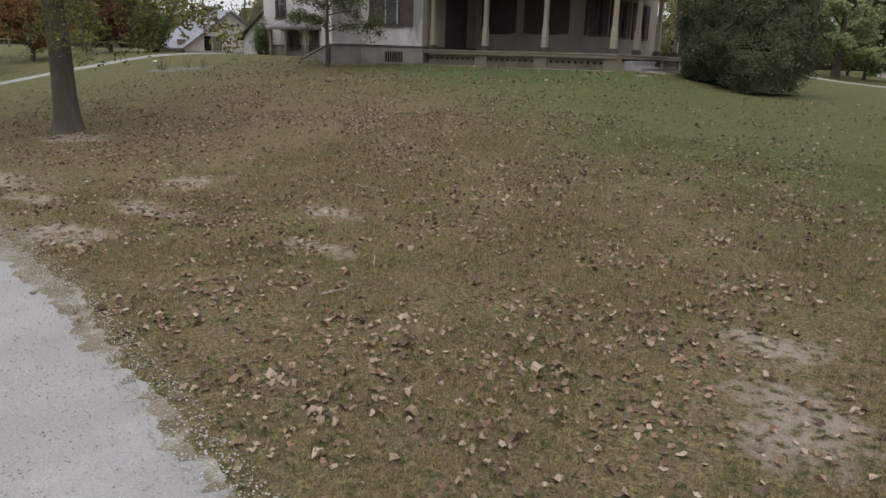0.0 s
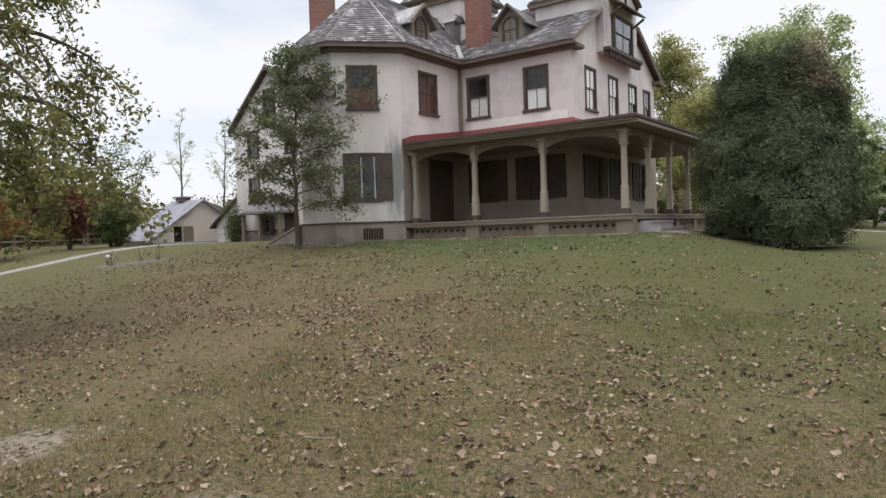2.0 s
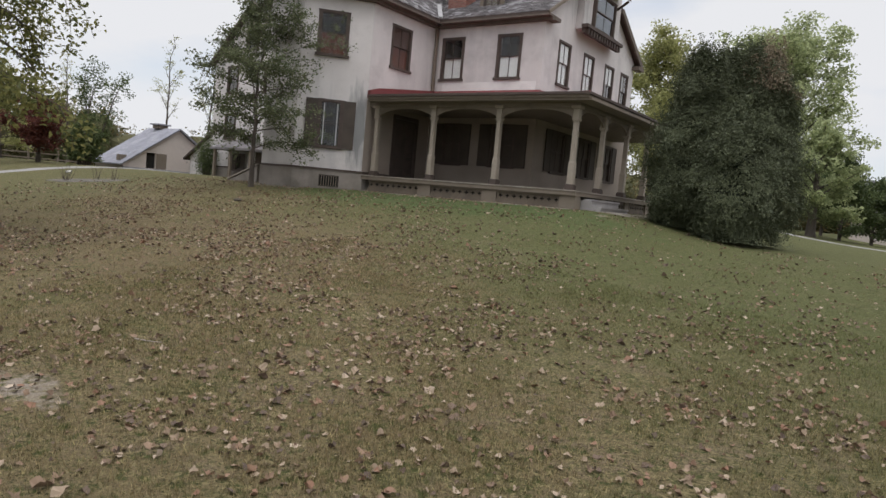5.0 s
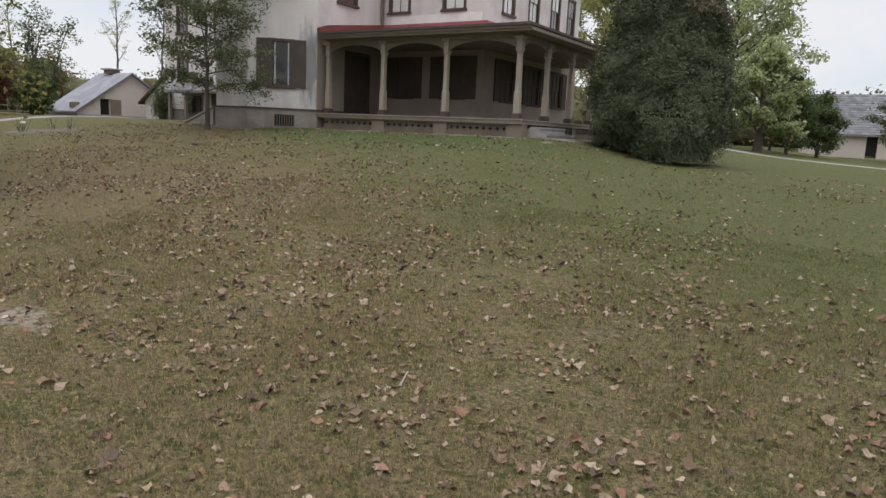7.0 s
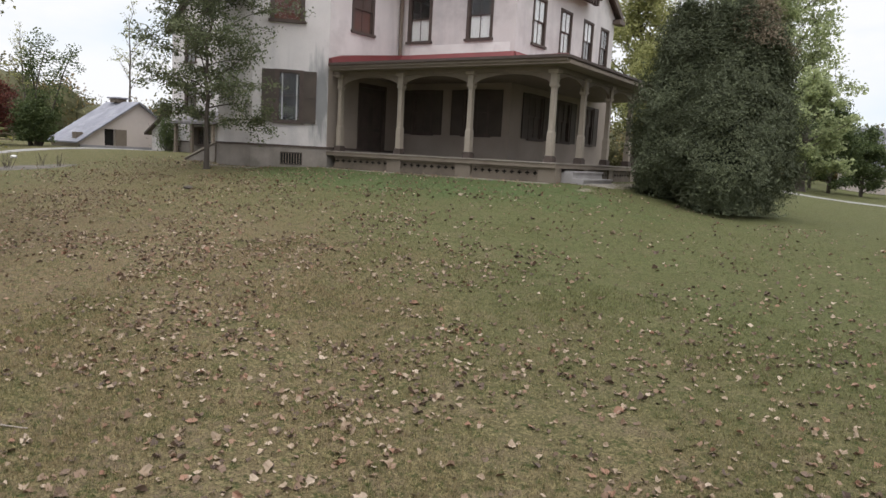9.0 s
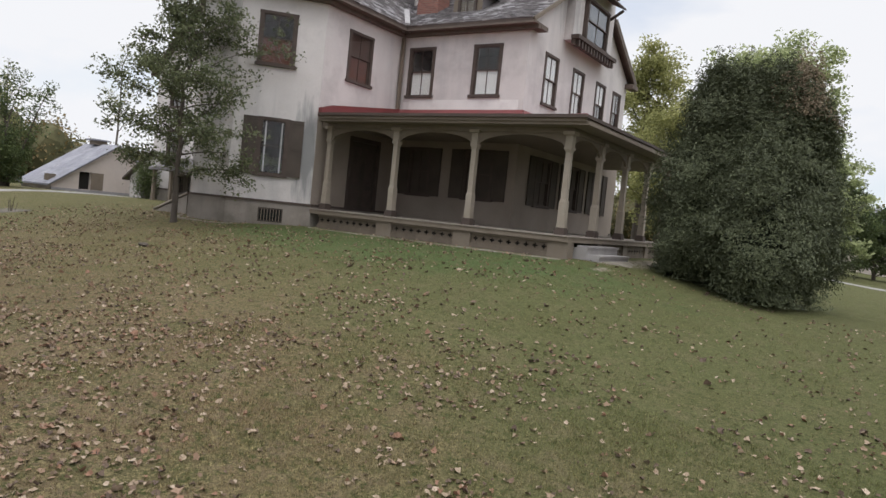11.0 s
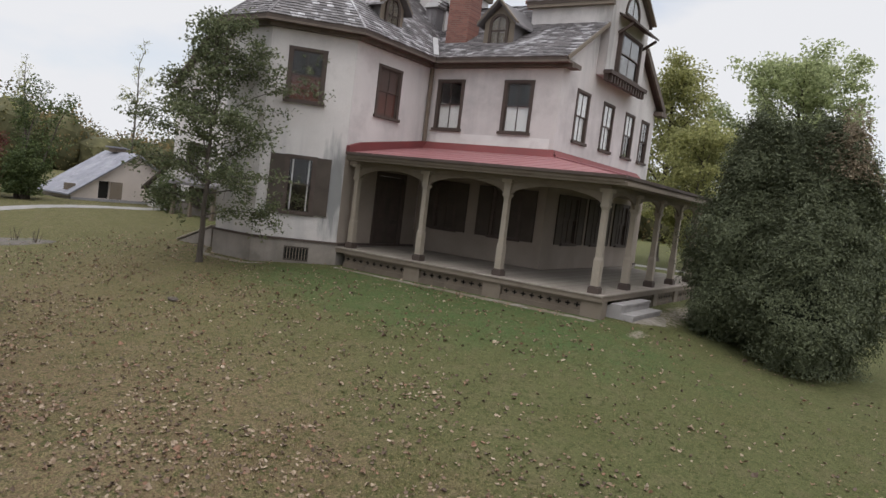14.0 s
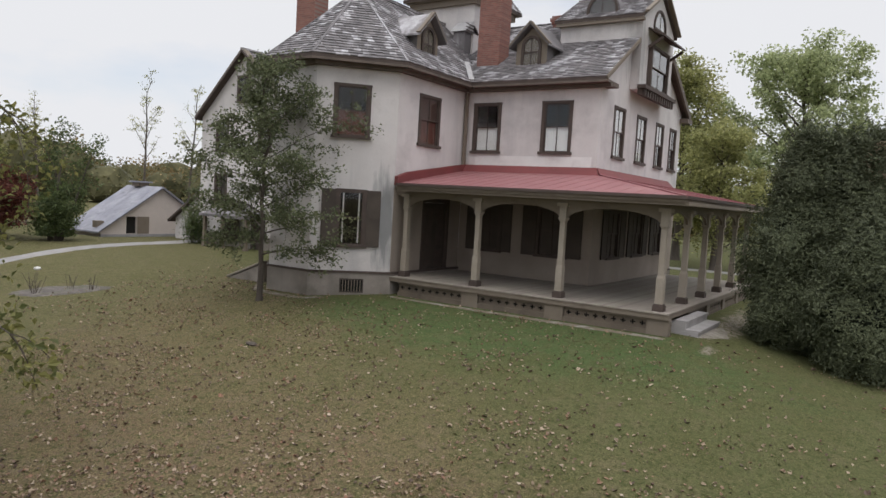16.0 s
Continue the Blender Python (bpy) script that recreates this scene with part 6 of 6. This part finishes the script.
bm = bmesh.new()
prism(bm, [(-6.4, 74.6, 3.35), (12.4, 74.6, 3.35), (12.4, 79, 7.2), (-6.4, 79, 7.2)], (0, 0, -0.15))
rb = bk("roof", bm, BARNROOF)
tagged(part("shingle_covering", tiles((-6.4, 74.6, 3.35), (12.4, 74.6, 3.35), [(-6.4, 74.6, 3.35), (12.4, 74.6, 3.35), (12.4, 79, 7.2), (-6.4, 79, 7.2)], 0.5, 0.35), BARNROOF, rb), kind="stuff")
# no door leaf: a near-black sheet painting the doorway's shade
bk("door", boxes((-0.45, 0.35, 75.12, 75.2, 1.4, 3.2)), GAP_SHADE)

# ---- paddock fence ----
fence = thing("paddock_fence", "weathered post-and-rail paddock fence", "fence", (-58, 22, 1.6))
fk = under(fence)
fp = [Vector((-52 - 1.6 * k, 27.5 - 1.35 * k, 0)) for k in range(14)]
for k, p in enumerate(fp):
    fk("post", boxes((p.x - 0.06, p.x + 0.06, p.y - 0.06, p.y + 0.06, 1.3, 2.95)), TAUPE)
    if k:
        for z in (2.05, 2.45, 2.85):
            fk("rail", bar((fp[k - 1].x, fp[k - 1].y, z), (p.x, p.y, z), 0.04, 0.09), TAUPE)

# ---- small things on the lawn ----
stone = bmesh.new()
bmesh.ops.create_icosphere(stone, subdivisions=3, radius=1)
for v in stone.verts:
    v.co *= 1 + 0.12 * noise.noise(v.co * 2)
    v.co = Vector((-33.5 + v.co.x * 0.15, 17.0 + v.co.y * 0.13, ground_z(-33.5, 17) + 0.04 + v.co.z * 0.08))
tagged(part("white_stone", stone, WHITE), "flat whitewashed marker stone lying in the grass", "stone")
bm = bmesh.new()
bmesh.ops.create_icosphere(bm, subdivisions=2, radius=1)
for v in bm.verts:
    v.co *= 1 + 0.3 * noise.noise(v.co * 1.7)
    v.co = Vector((-18.2 + v.co.x * 0.2, 14.9 + v.co.y * 0.1, ground_z(-18.2, 14.9) + 0.04 + v.co.z * 0.06))
tagged(part("bark_piece", bm, BARK), "dark piece of fallen bark on the lawn", "bark")
for k, (x, y) in enumerate(((-29.9, 15.1), (-28.9, 15.9), (-28.0, 16.2), (-29.3, 14.8))):
    root = thing("dry_stalks", "clump of dry dead stalks in the planting bed", "plant", (x, y, ground_z(x, y)), "stalks in the bed")
    for j in range(7):
        vs, fs = [], []
        rnd = random.Random(200 + k * 10 + j)
        pts, rad = bough(rnd, Vector((rnd.uniform(-0.12, 0.12), rnd.uniform(-0.12, 0.12), -0.03)), Vector((rnd.uniform(-0.25, 0.25), rnd.uniform(-0.25, 0.25), 1)), rnd.uniform(0.35, 0.75), 0.012, 0, 5)
        tube(vs, fs, pts, rad, 4)
        part("stalk", (vs, fs), BARK, root)

# ---- fallen leaves and grass ----
LITTER = bpy.data.materials.new("fallen_leaf")
LITTER.use_nodes = True
_n, _l = LITTER.node_tree.nodes, LITTER.node_tree.links
_geo, _rp = _n.new("ShaderNodeNewGeometry"), _n.new("ShaderNodeValToRGB")
_e = _rp.color_ramp.elements
_e[0].color, _e[1].color = (0.075, 0.05, 0.037, 1), (0.39, 0.31, 0.235, 1)
for pos_, colr in ((0.18, (0.12, 0.08, 0.055)), (0.4, (0.19, 0.122, 0.078)), (0.5, (0.23, 0.12, 0.075)), (0.68, (0.25, 0.185, 0.125)), (0.9, (0.32, 0.245, 0.172))):
    el = _e.new(pos_)
    el.color = (*colr, 1)
_l.new(_geo.outputs["Random Per Island"], _rp.inputs["Fac"])
_l.new(_rp.outputs["Color"], _n["Principled BSDF"].inputs["Base Color"])
_n["Principled BSDF"].inputs["Roughness"].default_value = 0.8


def scatter(seed, count, accept, x0, x1, y0, y1):
    rng = np.random.default_rng(seed)
    out = []
    while len(out) < count:
        for x, y, u in zip(rng.uniform(x0, x1, 4000), rng.uniform(y0, y1, 4000), rng.uniform(0, 1, 4000)):
            if u < accept(x, y):
                out.append((x, y))
                if len(out) >= count:
                    break
    return out


def drive_edge(x):
    return float(np.interp(x, (-30, -14, -8.2, -5.1, -3.15, -1.0, 3, 12), (3.2, 0.3, -0.95, -1.55, -2.02, -2.58, -3.7, -6.7)))


def litter_density(x, y):
    if y < drive_edge(x) + 0.12:
        return 0.008
    d = 0.42 + 0.8 * noise.noise((x * 0.35, y * 0.35, 1.0)) + 0.75 * noise.noise((x * 1.1, y * 1.1, 5.0)) + 0.45 * noise.noise((x * 3.2, y * 3.2, 8.0))
    near = float(np.interp(y + 0.35 * x + 4.5, (-3, 5, 11, 15, 19, 22), (0.8, 0.85, 0.8, 0.62, 0.42, 0.18)))
    near *= 1 + 0.45 * math.exp(-((x + 13) / 7) ** 2 - ((y - 9.2) / 3.6) ** 2)
    near *= 1 + 1.1 * math.exp(-((x - 0.4) / 1.6) ** 2 - ((y - 0.6) / 1.5) ** 2)
    if x < -22:
        near *= max(0.15, 1 + (x + 22) * 0.12)
    return max(0.08, d) * near


def on_ground(p, lift):
    return (p[0], p[1], ground_z(*p) + lift)


def curled_leaves(pos, size, rng):
    """Dry leaves: five-lobed uneven outlines, folded and curled up at their edges."""
    n = len(pos)
    tilt = rng.normal(size=(n, 3)) * 0.35
    tilt[:, 2] = 1
    tilt /= np.linalg.norm(tilt, axis=1)[:, None]
    t = rng.normal(size=(n, 3))
    t -= tilt * (t * tilt).sum(1)[:, None]
    t /= np.linalg.norm(t, axis=1)[:, None]
    s = np.cross(tilt, t)
    L = size * rng.uniform(0.45, 1.3, n)
    L[rng.random(n) < 0.05] *= 1.5
    curl = rng.uniform(0.05, 0.75, n)
    fold = rng.uniform(0, math.pi, n)
    rings = [pos]
    for k in range(10):
        ang = math.pi / 5 * k
        rad = (L * 0.5 * rng.uniform(0.75, 1.1, n) * (1.06 if k % 2 == 0 else 0.8))[:, None]
        lift = (L * curl * np.abs(np.sin(ang + fold)) ** 1.5 * rng.uniform(0.5, 1.0, n))[:, None]
        rings.append(pos + t * math.cos(ang) * rad * 1.15 + s * math.sin(ang) * rad * 0.9 + tilt * lift)
    v = np.stack(rings, 1).reshape(-1, 3)
    b = np.arange(n)[:, None] * 11
    f = np.concatenate([b + [0, 1 + k, 1 + (k + 1) % 10] for k in range(10)], 1).reshape(-1, 3)
    return v, f


rngl = np.random.default_rng(31)
spots = scatter(30, 27000, litter_density, -30, 7, -5, 23)
lv, lf = curled_leaves(np.array([on_ground(p, rngl.uniform(0.006, 0.02)) for p in spots]), 0.067, rngl)
tagged(part("fallen_leaves", (lv.tolist(), lf.tolist()), LITTER), "dry brown and tan fallen leaves scattered over the lawn", "leaves", kind="stuff")

BLADE = lawn_material("grass_blade", True)


def grass_density(x, y):
    edge = y - drive_edge(x)
    if edge < -0.15 or (edge < 0.35 and noise.noise((x * 4, y * 4, 3.0)) < 0.3 - edge):
        return 0.0
    return max(0.08, 0.55 + 0.8 * noise.noise((x * 0.6, y * 0.6, 9.0)) + 0.5 * noise.noise((x * 3, y * 3, 2.0))) * float(np.interp(y, (-4, 8, 20), (1.0, 0.6, 0.3)))


rngg = np.random.default_rng(77)
gp = np.array(scatter(76, 240000, grass_density, -10.5, 4.5, -4, 13) + scatter(78, 100000, grass_density, -24, 6, -4, 20))
# few blades stand on the bare sand
sand = np.min([np.hypot((gp[:, 0] - x) / rx, (gp[:, 1] - y) / ry) for x, y, rx, ry in BARE], axis=0)
gp = gp[(sand > rngg.uniform(0.5, 1.3, len(gp))) | (rngg.random(len(gp)) < 0.06)]
gp = np.array([on_ground(p, 0.0) for p in gp.tolist()])
n = len(gp)
az = rngg.uniform(0, 2 * math.pi, n)
hgt = rngg.uniform(0.02, 0.065, n)
wid = rngg.uniform(0.0028, 0.0055, n)
dx, dy = np.cos(az), np.sin(az)
lean = rngg.uniform(-0.03, 0.03, (n, 2))
gv = np.stack([gp + np.stack([dx * wid, dy * wid, np.zeros(n) - 0.005], 1), gp - np.stack([dx * wid, dy * wid, np.zeros(n) + 0.005], 1), gp + np.stack([lean[:, 0], lean[:, 1], hgt], 1)], 1).reshape(-1, 3)
gf = (np.arange(n)[:, None] * 3 + np.array([0, 1, 2]))
tagged(part("grass", (gv.tolist(), gf.tolist()), BLADE), "short mown dry grass blades", "grass", kind="stuff")

PEB = mat("pebble", (0.38, 0.36, 0.34), (0.24, 0.22, 0.2), 4, 0.9, island=0.3)
rngp = np.random.default_rng(12)
vs, fs = [], []
for x, y in scatter(13, 9000, lambda x, y: (1.0 if abs(y - drive_edge(x)) < 0.22 else 0.22) if drive_edge(x) - 3.0 < y < drive_edge(x) + 0.3 else 0.0, -10, 1.5, -6, 1):
    s = rngp.uniform(0.004, 0.013)
    z = ground_z(x, y) + 0.024
    b = len(vs)
    vs += [(x + s, y, z), (x, y + s * 0.8, z), (x - s, y, z), (x, y - s * 0.8, z), (x, y, z + s * 0.7), (x, y, z - s * 0.7)]
    fs += [(b, b + 1, b + 4), (b + 1, b + 2, b + 4), (b + 2, b + 3, b + 4), (b + 3, b, b + 4), (b + 1, b, b + 5), (b + 2, b + 1, b + 5), (b + 3, b + 2, b + 5), (b, b + 3, b + 5)]
tagged(part("pebbles", (vs, fs), PEB), "small grey pebbles strewn over the drive", "pebbles", kind="stuff")
PALEWOOD = mat("bleached_twig", (0.36, 0.31, 0.27), (0.27, 0.23, 0.2), 8, 0.9)
for k, (x, y, a, ln) in enumerate(((-3.15, 0.15, 1.2, 0.28), (-3.4, 1.25, 2.3, 0.3), (-4.1, -0.15, 2.6, 0.2), (-1.3, 3.6, 2.0, 0.26), (-6.6, 4.4, 0.4, 0.35))):
    vs, fs = [], []
    pts, rad = bough(random.Random(400 + k), Vector((x, y, ground_z(x, y) + 0.02)), Vector((math.cos(a), math.sin(a), 0.05)), ln, 0.012, 0.0, 5, 0.06)
    tube(vs, fs, pts, rad, 6)
    tagged(part("twig", (vs, fs), PALEWOOD), "pale bleached fallen twig lying on the lawn", "twig", "twigs on the lawn")
